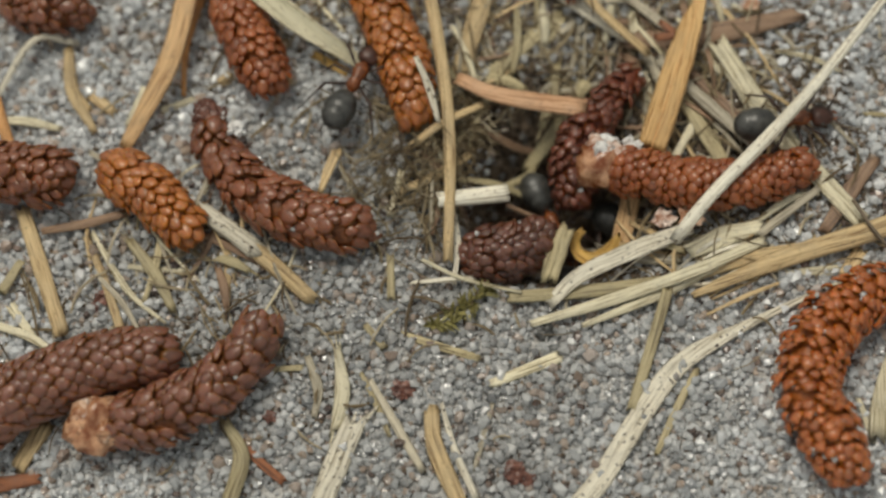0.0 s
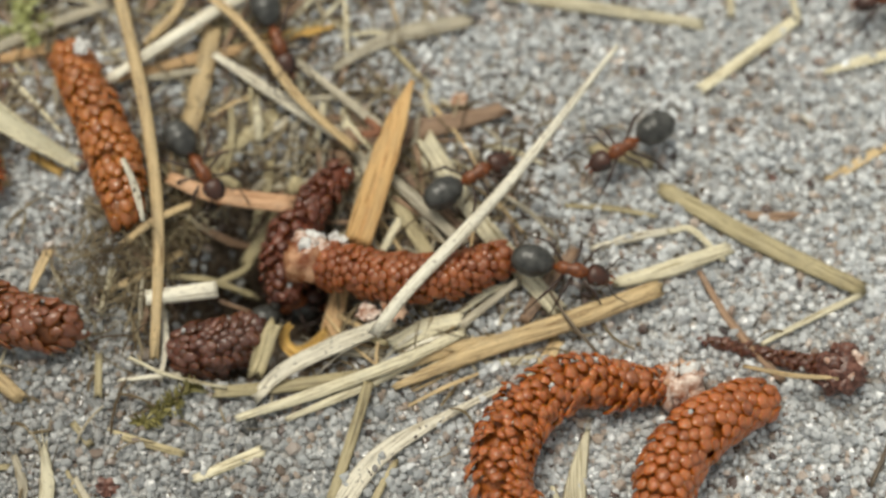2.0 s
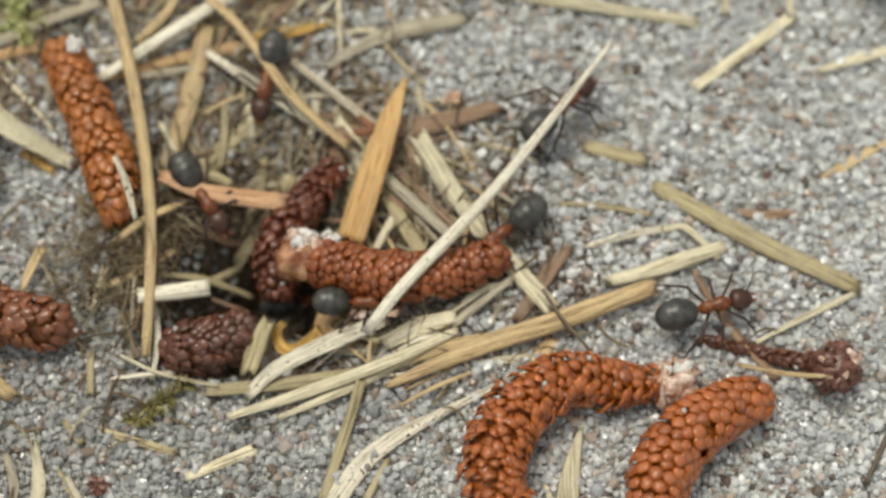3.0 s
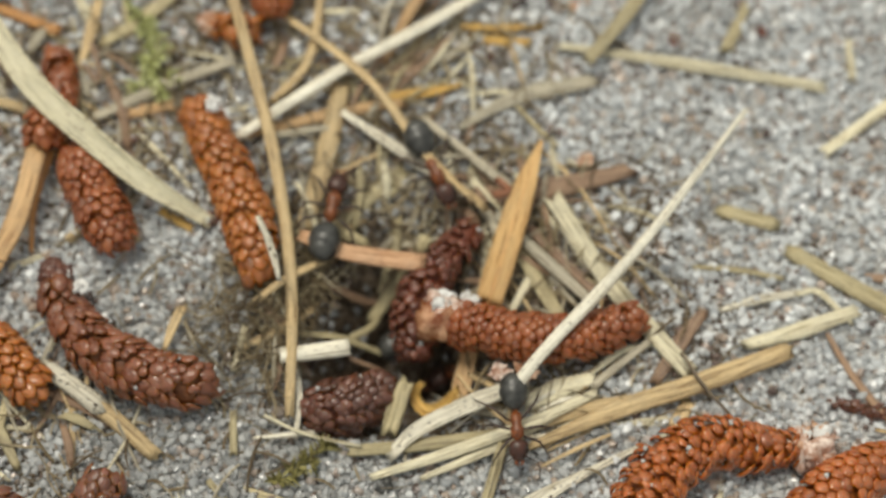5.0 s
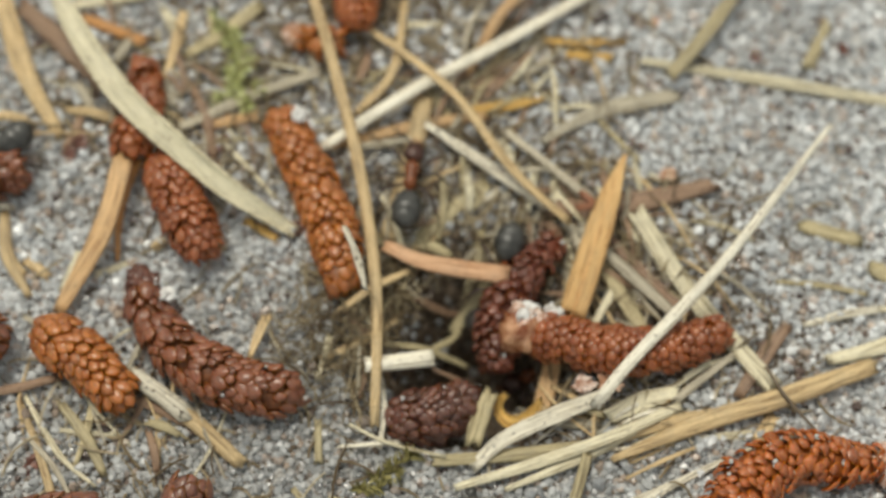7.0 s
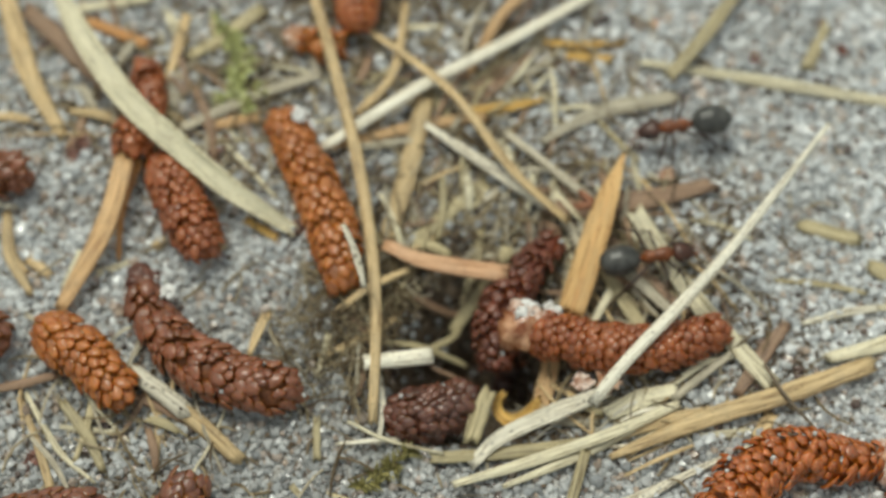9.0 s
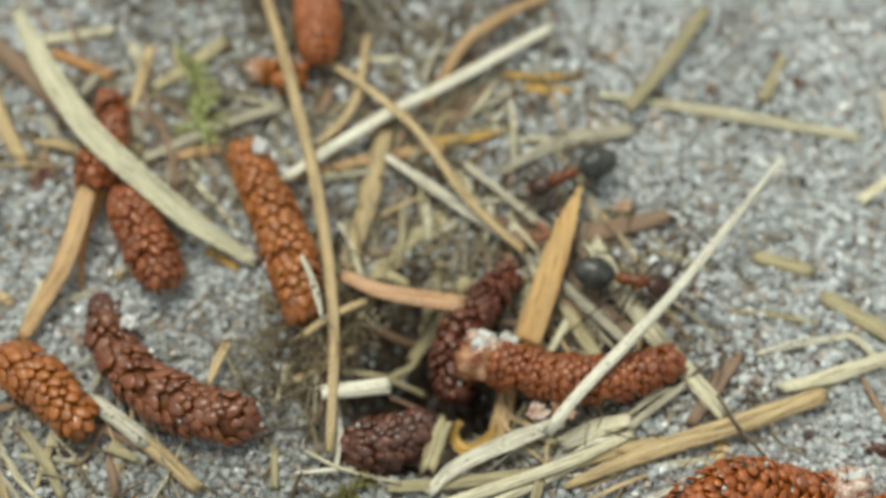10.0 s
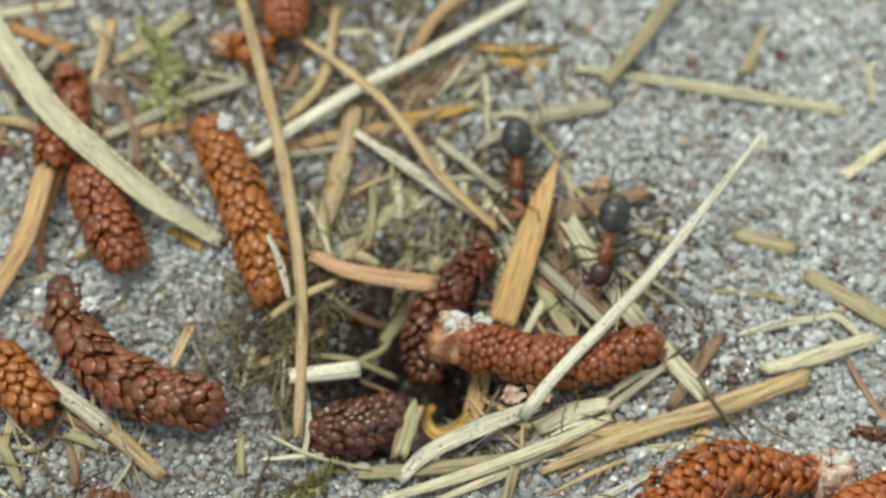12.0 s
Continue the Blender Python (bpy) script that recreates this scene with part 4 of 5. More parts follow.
straw('tan', [(-9.0, 29.3, 0.6), (-9.5, 23.2, 1), (-12.0, 19.8, 0.6)], [0.58, 0.8, 0.58])
straw('pale', [(-8.9, 27.4, 0.2), (-6.0, 27.7, 0.2)], [0.58, 0.51])
straw('pale', [(-33.9, 27.3, 0.3), (-31.3, 27.9, 0.3), (-28.3, 28.6, 0.3)], [0.87, 0.95, 0.73], thick=0.4)
straw('orange', [(-32.8, 26.3, 0.3), (-28.0, 24.6, 0.3)], [0.8, 1.02])
straw('tan', [(-39.5, 28.7, 1), (-36.4, 21.4, 0.8), (-33.3, 16.8, 0.2)], [1.24, 1.67, 0.95], thick=0.35)
straw('brown', [(-37.6, 27.0, 0.4), (-33.6, 23.6, 0.4), (-29.9, 20.3, 0.4)], [1.24, 1.67, 1.09], thick=0.4)
straw('tan', [(-25.5, 27.4, 0.3), (-25.8, 24.3, 0.3), (-26.2, 21.6, 0.3)], [0.73, 0.95, 0.51])
straw('olive', [(-19.8, 28.5, 0.3), (-22.4, 25.9, 0.3), (-24.9, 23.8, 0.3)], [0.95, 1.24, 0.73], thick=0.3)
straw('grey', [(-14.8, 23.0, 0.6), (-19.6, 20.7, 0.6), (-24.9, 17.6, 0.6)], [0.8, 0.95, 0.73], thick=0.4)
straw('fawn', [(-19.1, 19.3, 0.3), (-22.7, 18.1, 0.3)], [0.95, 0.8])
straw('fawn', [(-28.1, 14.7, 2), (-28.9, 9.1, 2), (-31.4, 3.2, 0.8)], [1.45, 1.6, 0.95], thick=0.25, label='broad tan-orange needle bent over the sand')
straw('orange', [(-27.3, 14.9, 1.2), (-28.1, 11.0, 0.8), (-28.0, 7.5, 0.2)], [0.73, 0.58, 0.29])
straw('tan', [(-25.8, -0.9, 0.8), (-21.9, -3.4, 0.5), (-17.7, -6.6, 0.1)], [1.02, 1.24, 1.02], thick=0.6, label='dry tan stick with flaking white bark', cover=('white', 0.0, 0.55))
straw('tan', [(-37.9, -1.5, 0.4), (-36.1, -5.4, 0.4), (-34.0, -10.0, 0.4)], [0.95, 1.16, 1.02], thick=0.5)
straw('tan', [(-33.4, -3.1, 0.2), (-31.7, -6.2, 0.2), (-30.1, -9.7, 0.2)], [0.44, 0.58, 0.65])
straw('pale', [(-33.0, -2.8, 0.3), (-30.1, -6.7, 0.3), (-27.3, -8.8, 0.3)], [0.36, 0.51, 0.22])
straw('tan', [(-23.8, -2.4, 0.1), (-23.4, -7.5, 0.1)], [0.51, 0.44])
straw('pale', [(-15.8, -9.7, 0.2), (-15.2, -12.5, 0.2), (-15.4, -15.3, 0.2)], [0.44, 1.16, 0.73], thick=0.3, fray=0.7)
straw('white', [(-14.2, -14.5, 0.15), (-15.1, -17.2, 0.15), (-16.0, -20.3, 0.15)], [1.45, 1.75, 1.45], thick=0.25, fray=0.6, label='splintered whitish wood-like straw fragment')
straw('grey', [(-13.5, -11.7, 0.2), (-11.6, -14.5, 0.2), (-9.6, -17.5, 0.2)], [0.36, 0.65, 0.51])
straw('olive', [(-14.1, -11.3, 0.1), (-12.9, -13.3, 0.1), (-11.9, -15.4, 0.1)], [0.29, 0.51, 0.29])
straw('tan', [(-9.3, -13.5, 0.2), (-8.9, -15.9, 0.2), (-7.0, -19.6, 0.2)], [1.02, 1.24, 1.09], thick=0.4)
straw('white', [(-8.7, -13.0, 0.3), (-7.6, -16.1, 0.3), (-6.0, -19.1, 0.3)], [0.29, 0.51, 0.51])
straw('grey', [(-5.4, -12.8, 0.1), (-5.9, -15.2, 0.1), (-6.3, -17.3, 0.1)], [0.29, 0.44, 0.29])
straw('olive', [(-11.6, -8.5, 0.1), (-9.0, -9.2, 0.1), (-6.4, -9.8, 0.1)], [0.44, 0.62, 0.51])
straw('olive', [(-22.6, -15.1, 0.3), (-21.3, -17.4, 0.3), (-21.9, -20.7, 0.3)], [0.58, 1.16, 1.02], thick=0.6)
straw('red', [(-21.9, -15.8, 0.1), (-20.2, -17.5, 0.1), (-18.4, -18.8, 0.1)], [0.36, 0.65, 0.58])
straw('olive', [(-20.4, -11.5, 0.3), (-17.9, -11.2, 0.3)], [0.36, 0.44])
straw('cream', [(-9.9, 0.7, 1.0), (-7.6, 1.2, 1.0), (-5.2, 1.8, 1.0)], [1.09, 1.24, 1.27], thick=0.75, fray=0.04, label='cut pale straw end poking over the nest hole')
straw('amber', [(2.6, -0.6, 0.3), (1.7, -1.9, 0.3), (0.6, -2.2, 0.0), (-0.3, -1.6, -0.2), (-0.5, -0.8, 0.3), (0.0, -0.3, 0.9)], [1.0, 1.25, 1.15, 0.95, 0.8, 0.5], thick=0.16, fold=0.2, twist=1.3, label='curled yellow-amber bud scale in the nest hole')
straw('fawn', [(3.3, 3.1, 0), (2.9, 0.6, -0.1), (2.3, -2.2, 0.1)], [1.3, 1.35, 1.15], thick=0.16, fold=0.12, label='flat pale amber leaf strip leading under a catkin')
straw('olive', [(-1.0, -0.2, 1), (-1.7, -2.0, 0.6), (-2.1, -4.0, 0.2)], [0.95, 1.45, 1.09], thick=0.3)
straw('olive', [(-0.2, 10.4, 0.8), (-2.0, 7.6, -0.6), (-4.0, 4.8, -2.2)], [0.9, 1.05, 0.9], thick=0.35, label='olive-brown flat stem leading down into the nest hole')
straw('olive', [(-9.0, 2.7, 0.3), (-6.0, 2.9, -0.4), (-2.6, 2.4, -2.2)], [0.4, 0.6, 0.4], thick=0.5)
straw('brown', [(-5.2, 1.4, -0.2), (-2.6, 0.9, -1.2)], [0.4, 0.3])
straw('brown', [(-7.6, 6.9, 0.1), (-4.6, 6.2, -1.6), (-2.4, 6.4, -2.4)], [0.5, 0.7, 0.4], thick=0.4)
straw('olive', [(-6.6, 2.2, -0.2), (-4.0, 4.2, -1.6), (-3.0, 6.3, -2.2)], [0.35, 0.55, 0.35], thick=0.4)
straw('olive', [(6.0, 10.2, 0.5), (9.4, 4.7, 0.5)], [1.02, 1.09], thick=0.3)
straw('grey', [(4.6, 12.1, 1), (8.0, 9.0, 1), (11.8, 5.5, 1)], [0.73, 0.95, 0.73], thick=0.5)
straw('brown', [(6.9, 11.5, 0.3), (12.5, 6.0, 0.3)], [0.8, 0.73])
straw('pale', [(7.3, 7.7, 0.6), (5.9, 5.0, 0.6)], [0.73, 0.58])
straw('leaf', [(7.6, 17.1, 2.6), (7.25, 16.0, 2.5), (6.6, 13.9, 2.4), (5.6, 10.2, 2.2), (4.3, 5.3, 1.8)], [0.3, 1.5, 2.0, 2.1, 1.9], thick=0.14, fold=0.08, fray=0.12, label='bright peach-orange dead leaf on the litter', rib='orange')
straw('peach', [(-9.0, 9.5, 1.6), (-6.1, 8.5, 2), (-0.4, 8.0, 2.2)], [0.95, 1.31, 1.38], thick=0.3, label='pinkish-orange needle beside the nest hole')
straw('brown', [(2.5, 13.6, 0.4), (8.4, 14.3, 0.4), (14.3, 16.0, 0.4)], [1.31, 1.75, 1.09], thick=0.3, label='flat pinkish-brown bark fragment on litter')
straw('white', [(20.5, 5.7, 0.2), (23.2, 6.6, 0.2), (26.1, 7.3, 0.2)], [0.36, 0.73, 0.51], thick=0.4)
straw('olive', [(18.7, 8.9, 0.2), (22.0, 8.8, 0.2), (25.1, 8.3, 0.2)], [0.29, 0.51, 0.36])
straw('pale', [(25.9, 7.1, 0.4), (27.5, 7.4, 0.4), (29.8, 5.2, 0.4)], [0.44, 0.51, 0.36])
straw('pale', [(22.2, 3.2, 0.3), (25.9, 4.4, 0.3), (30.2, 6.2, 0.3)], [0.8, 1.24, 0.95], thick=0.5)
straw('brown', [(19.4, 5.5, 0.3), (17.8, 3.3, 0.3), (16.0, 0.3, 0.3)], [0.8, 1.24, 0.73], thick=0.25)
straw('dark', [(17.7, 2.2, 1.4), (19.2, 0.0, 1.4), (21.1, -2.1, 1.4)], [0.25, 0.29, 0.22], thick=0.9)
straw('brown', [(31.0, 8.9, 0.1), (33.1, 8.7, 0.1), (35.3, 9.0, 0.1)], [0.44, 0.87, 0.44], thick=0.3)
straw('olive', [(20.5, 13.3, 0.3), (24.6, 12.3, 0.3)], [1.09, 1.16], thick=0.3)
straw('tan', [(-36.4, 10.5, 0.3), (-35.7, 7.3, 0.3), (-33.7, 4.3, 0.3)], [0.58, 0.95, 0.51])
straw('pale', [(-41.2, 4.8, 0.4), (-38.4, 4.8, 0.4), (-36.1, 4.4, 0.4)], [0.51, 0.73, 0.44])
straw('orange', [(-41.1, 6.5, 0.6), (-39.2, 2.6, 0.6)], [1.02, 0.73])
straw('white', [(-40.9, 6.1, 0.6), (-38.5, 10.4, 1.4), (-35.7, 10.8, 0.4)], [0.36, 0.58, 0.51], thick=0.7)
straw('tan', [(-16.9, 3.8, 1), (-17.4, 2.4, 1), (-17.8, 0.7, 1)], [0.73, 0.73, 0.36])
straw('grey', [(-16.7, 2.9, 0.9), (-15.6, 0.8, 0.9)], [0.29, 0.22])
straw('white', [(-9.0, 0.9, 0.6), (-8.4, -1.8, 0.6), (-8.4, -5.0, 0.6)], [0.36, 0.51, 0.29], thick=0.4)
straw('pale', [(-10.6, -3.5, 0.9), (-7.8, -4.6, 0.9), (-3.9, -5.2, 0.9)], [0.25, 0.29, 0.22], thick=0.9)
straw('tan', [(-12.4, 4.2, 0.6), (-9.9, 6.1, 1.8), (-7.3, 8.0, 1.2)], [0.44, 0.65, 0.51], thick=0.6)
straw('white', [(-11.9, 9.8, 3.8), (-10.9, 7.8, 3.8), (-10.1, 5.4, 3.8)], [0.36, 0.55, 0.36], thick=0.5)
straw('dark', [(45.5, -0.1, 0.4), (42.3, -3.9, 0.4), (39.2, -10.2, 0.4)], [0.33, 0.36, 0.33], thick=0.9)
straw('pale', [(37.1, 19.9, 0.2), (40.3, 21.0, 0.2), (43.2, 22.0, 0.2)], [0.4, 0.9, 0.6], thick=0.3)
straw('brown', [(28.0, 4.4, 0.3), (30.3, 0.6, 0.3), (33.6, -3.1, 0.3)], [0.36, 0.65, 0.58])
straw('tan', [(37.0, 11.7, 0.1), (40.9, 14.2, 0.1)], [0.36, 0.51])
straw('tan', [(38.3, 12.1, 0.1), (40.8, 13.9, 0.1), (42.9, 15.3, 0.1)], [0.29, 0.51, 0.36])
straw('pale', [(30.3, 27.2, 0.2), (30.5, 24.0, 0.2)], [0.65, 0.58])
straw('tan', [(17.4, -2.8, 0.2), (18.4, -0.9, 0.2)], [1.09, 0.95], thick=0.3)
straw('red', [(4.2, 13.0, 2.4), (5.4, 13.3, 2.4), (4.5, 14.2, 2.4)], [0.51, 0.73, 0.44], thick=0.6)
straw('tan', [(-36.3, 10.4, 0.2), (-35.7, 7.5, 0.2), (-34.3, 5.9, 0.2)], [0.58, 0.87, 0.58])
straw('tan', [(-21.5, 10.9, 0.2), (-20.7, 8.8, 0.2)], [0.65, 0.44])
straw('amber', [(-19.3, 11.1, 0.2), (-16.8, 9.8, 0.2)], [0.58, 0.65])
straw('tan', [(-34.3, 7.1, 0.2), (-32.5, 5.8, 0.2)], [0.95, 0.65])
straw('tan', [(-25.7, 8.5, 0.1), (-24.9, 9.4, 0.1)], [0.8, 0.58])
straw('pale', [(-29.4, 6.3, 0.1), (-27.2, 7.4, 0.1)], [0.65, 0.44])
straw('pale', [(-31.5, 4.8, 0.6), (-30.7, 7.8, 0.6)], [0.44, 0.36])
straw('pale', [(-37.8, -8.2, 0.2), (-35.9, -10.4, 0.2)], [0.73, 0.58])
straw('pale', [(-38.6, -9.6, 0.4), (-35.9, -10.4, 0.4), (-33.8, -11.8, 0.4)], [0.51, 0.65, 0.36])
straw('olive', [(-38.5, -7.5, 0.5), (-37.4, -5.1, 0.5)], [0.8, 0.58])
straw('tan', [(-35.8, -19.0, 0.2), (-34.4, -16.0, 0.2)], [1.09, 1.31], thick=0.3)
straw('red', [(-37.5, -20.3, 0.1), (-34.3, -19.5, 0.1)], [1.09, 0.87])
straw('brown', [(-36.3, -3.0, 0.5), (-33.5, -2.3, 0.5), (-30.9, -1.4, 0.5)], [0.51, 0.73, 0.58], thick=0.6)
straw('pale', [(-30.7, -5.0, 0.2), (-26.3, -5.1, 0.2)], [0.36, 0.44])
straw('olive', [(-12.8, -3.1, 0.4), (-12.5, -6.2, 0.4)], [0.51, 0.58])
straw('pale', [(-12.5, 2.9, 0.5), (-13.0, -0.4, 0.5)], [0.51, 0.44])
straw('olive', [(-14.1, -8.0, 0.1), (-12.7, -9.5, 0.1)], [0.44, 0.58])
straw('grey', [(-17.7, -10.4, 0.3), (-16.8, -12.6, 0.3), (-16.9, -14.5, 0.3)], [0.44, 0.73, 0.36], thick=0.2)

# ---- broken straws strewn round the hole and in the far litter ----
strew = random.Random(21)
for zone_x, zone_y, reach_x, reach_y, amount, way in ((-3, 12, 6, 4, 26, 1.5), (7, 12, 6, 4, 26, 2.1), (8, -1, 9, 1.6, 16, 0.35), (-9, 4, 2.2, 5, 12, 1.4),
                                                      (-27, 19, 8, 5, 22, 2.2), (-4, 23, 9, 4, 22, 0.4), (-27, -3, 7, 4, 14, 1.9)):
    for _ in range(amount):
        bx, by = strew.gauss(zone_x, reach_x * 0.6), strew.gauss(zone_y, reach_y * 0.6)
        if ground(bx, by) < level(bx, by) - 1.0:
            continue
        heading, size = way + strew.gauss(0, 0.7), strew.uniform(1.8, 6.0)
        dx, dy, up = 0.5 * size * math.cos(heading), 0.5 * size * math.sin(heading), strew.uniform(0.05, 0.5)
        broad = strew.choice((0.25, 0.4, 0.5, 0.8)) * strew.uniform(0.8, 1.2)
        straw(strew.choice(("olive", "grey", "tan", "pale", "brown", "brown", "grey")), [(bx - dx, by - dy, up), (bx + 0.1 * dy, by - 0.1 * dx, up + strew.uniform(-0.1, 0.3)), (bx + dx, by + dy, up)],
              [0.6 * broad, broad, 0.7 * broad], thick=0.4, fray=0.5)


# ---- thin bleached blades and stems piled beside and beyond the hole ----
pile = random.Random(77)
for zone_x, zone_y, reach_x, reach_y, amount, way, looks in (
        (9, -2, 8, 1.8, 34, 0.42, ("white", "pale", "cream", "pale", "tan")), (8, 9, 8, 6, 46, 2.2, ("pale", "grey", "brown", "olive", "brown", "tan")),
        (-5, 10, 6, 6, 28, 1.2, ("pale", "grey", "brown", "olive", "tan")), (-26, 20, 9, 7, 34, 2.0, ("grey", "olive", "tan", "pale", "brown")),
        (-3, 24, 9, 5, 30, 0.7, ("grey", "olive", "pale", "brown")), (-28, -2, 6, 5, 14, 1.6, ("pale", "grey", "tan")), (-8, 2, 3, 5, 16, 1.3, ("grey", "olive", "pale"))):
    for _ in range(amount):
        bx, by = pile.gauss(zone_x, reach_x * 0.55), pile.gauss(zone_y, reach_y * 0.55)
        heading, size, broad = way + pile.gauss(0, 0.45), pile.uniform(3.0, 9.0), pile.uniform(0.14, 0.42)
        dx, dy, up, bow = 0.5 * size * math.cos(heading), 0.5 * size * math.sin(heading), pile.uniform(0.1, 1.0), pile.uniform(-0.15, 0.15)
        if min(ground(px, py) - level(px, py) for px, py in ((bx, by), (bx - dx, by - dy), (bx + dx, by + dy))) < -0.8:
            continue
        straw(pile.choice(looks), [(bx - dx, by - dy, 0.1), (bx + bow * dy, by - bow * dx, up), (bx + dx, by + dy, 0.15)], [0.5 * broad, broad, 0.6 * broad], thick=0.4, fray=0.8)


# ---- moss and crumbs ----
moss([(-7.0, -5.8, 0.6, 0.70, 1.7), (-8.0, -6.6, 0.5, 0.90, 1.6), (-8.9, -7.6, 0.5, 0.10, 1.7), (-6.5, -5.3, 0.7, 1.20, 0.9), (-8.4, -7.2, 0.4, 2.00, 1.2), (-7.4, -6.6, 0.4, -0.40, 1.2), (-9.3, -7.9, 0.3, 2.60, 1.1), (-6.3, -5.0, 0.5, 0.20, 0.8)], 'small yellow-green moss sprig by the hole')
moss([(-22.1, 25.7, 0.7, -1.20, 2.6), (-21.4, 23.8, 0.7, -1.30, 2.8), (-20.8, 22.0, 0.7, -1.40, 2.8), (-20.4, 20.4, 0.7, -1.20, 2.0), (-21.7, 20.8, 0.7, -2.20, 1.8), (-19.5, 21.4, 0.7, -0.80, 1.8), (-21.2, 25.3, 0.7, -0.90, 2.2), (-20.2, 23.4, 0.7, -1.80, 2.2), (-21.4, 22.4, 0.7, -0.70, 2.2), (-19.6, 20.4, 0.7, -2.00, 2.0), (-22.9, 26.8, 0.7, -1.00, 2.0)], 'trailing pale green moss in the litter', PALE_MOSS)
crumb(RESIN, -15.8, 18.4, 3, 1, 'white chalky crumb on a catkin tip', 'crumb', 'resin_crumb', 0.6, 3)
crumb(RESIN, 3.8, 4.7, 2.6, 0.8, 'white chalky crumb on a catkin end', 'crumb', 'resin_crumb', 0.6, 4)
crumb(RESIN, 2.8, 5.5, 2.6, 0.7, 'white chalky crumb on a catkin end', 'crumb', 'resin_crumb', 0.6, 5)
crumb(RESIN, -23.8, 4.6, 2.2, 0.9, 'white crust on a shrivelled catkin end', 'crumb', 'resin_crumb', 0.5, 6)
crumb(RESIN, -24.9, 5.5, 2.3, 0.6, 'white crust on a shrivelled catkin end', 'crumb', 'resin_crumb', 0.5, 7)
flake(7.0, 0.7, 1.2, 1.5, 'pinkish papery flake by the straw', 8, STEM)
flake(5.3, 0.5, 1.2, 1.1, 'pale pinkish-white flake by the straw', 9, PINK)
crumb(GASTER, -2.1, -7.7, 0.1, 0.9, 'small black seed on the sand', 'seed', 'seed', 0.4, 10)
crumb(RESIN, 1.8, 5.5, 2.6, 0.6, 'white chalky crumb on a catkin end', 'crumb', 'resin_crumb', 0.5, 21)
crumb(RESIN, 3.3, 5.4, 2.6, 0.6, 'white chalky crumb on a catkin end', 'crumb', 'resin_crumb', 0.5, 22)
crumb(RESIN, 3.9, 4.0, 2.6, 0.5, 'white chalky crumb on a catkin end', 'crumb', 'resin_crumb', 0.5, 23)
crumb(RESIN, 1.2, 5.2, 2.6, 0.5, 'white chalky crumb on a catkin end', 'crumb', 'resin_crumb', 0.5, 24)
flake(-31.9, -7.3, 0.1, 0.935, "small dark reddish bud flake", 31)
flake(-11.3, -12.3, 0.1, 1.275, "small dark reddish bud flake", 32)
flake(-19.7, -14.6, 0.1, 0.765, "small dark reddish bud flake", 33)
flake(-3.7, -17.2, 0.1, 1.36, "small dark reddish bud flake", 34)
flake(-2.8, -17.6, 0.1, 0.85, "small dark reddish bud flake", 35)
flake(-32.3, -8.0, 0.1, 0.68, "small dark reddish bud flake", 36)
flake(17.3, 26.5, 0.1, 0.765, "small dark reddish bud flake", 37)
flake(23.9, 27.7, 0.1, 0.85, "small dark reddish bud flake", 38)
flake(3.8, 24.5, 0.1, 0.68, "small dark reddish bud flake", 39)
flake(-31.8, 16.5, 0.1, 1.36, "small dark reddish bud flake", 40)
flake(-32.5, 15.5, 0.1, 1.02, "small dark reddish bud flake", 41)
flake(-29.1, 15.5, 0.1, 0.85, "small dark reddish bud flake", 42)
flake(43.3, -5.3, 0.1, 0.765, "small dark reddish bud flake", 43)
flake(33.3, 11.7, 0.1, 0.51, "small dark reddish bud flake", 44)
flake(-21.4, 10.1, 0.1, 0.68, "small dark reddish bud flake", 45)
flake(-15.7, 10.7, 0.1, 1.105, "small dark reddish bud flake", 46)
flake(-22.3, 16.6, 0.1, 1.275, "small dark reddish bud flake", 47)
flake(-21.4, 17.2, 0.1, 0.85, "small dark reddish bud flake", 48)
flake(11.0, 16.7, 0.1, 0.99, "small yellowish-brown flake on sand", 51, STEM)
flake(10.0, 29.0, 0.1, 0.77, "small yellowish-brown flake on sand", 52, STEM)
flake(-12.8, 9.7, 0.1, 0.66, "small yellowish-brown flake on sand", 53, STEM)


# ---- ants ----
THORAX = plain_material("ant_thorax_red", (0.12, 0.035, 0.012), (0.30, 0.09, 0.024), 0.4, 0.42, 0.5, 0.2)
HEADM = plain_material("ant_head", (0.02, 0.011, 0.009), (0.08, 0.028, 0.016), 0.9, 0.4, 0.5, 0.2)
LEGM = plain_material("ant_leg_dark", (0.022, 0.013, 0.010), (0.06, 0.028, 0.018), 0.3, 0.45, 0.5, 0.1)


def blob(name, material, rings, sides=14, ridges=0):
    """A smooth body along x: rings of (x, half width, half height, z); ridges: a groove between plates at every so many rings."""
    verts, faces = [], []
    for i, (x, w, h, z) in enumerate(rings):
        lip = 1 - 0.07 * (ridges > 0 and i % max(1, ridges) == 0)
        w, h = w * lip, h * lip
        for k in range(sides):
            a = 2 * math.pi * k / sides
            verts.append((x * MM, w * math.cos(a) * MM, (z + h * math.sin(a)) * MM))
    n = len(rings)
    for i in range(n - 1):
        for k in range(sides):
            q = (k + 1) % sides
            faces.append((i * sides + k, (i + 1) * sides + k, (i + 1) * sides + q, i * sides + q))
    faces += [tuple(range(sides)), tuple((n - 1) * sides + k for k in range(sides - 1, -1, -1))]
    return mesh_of(name, verts, faces, material)


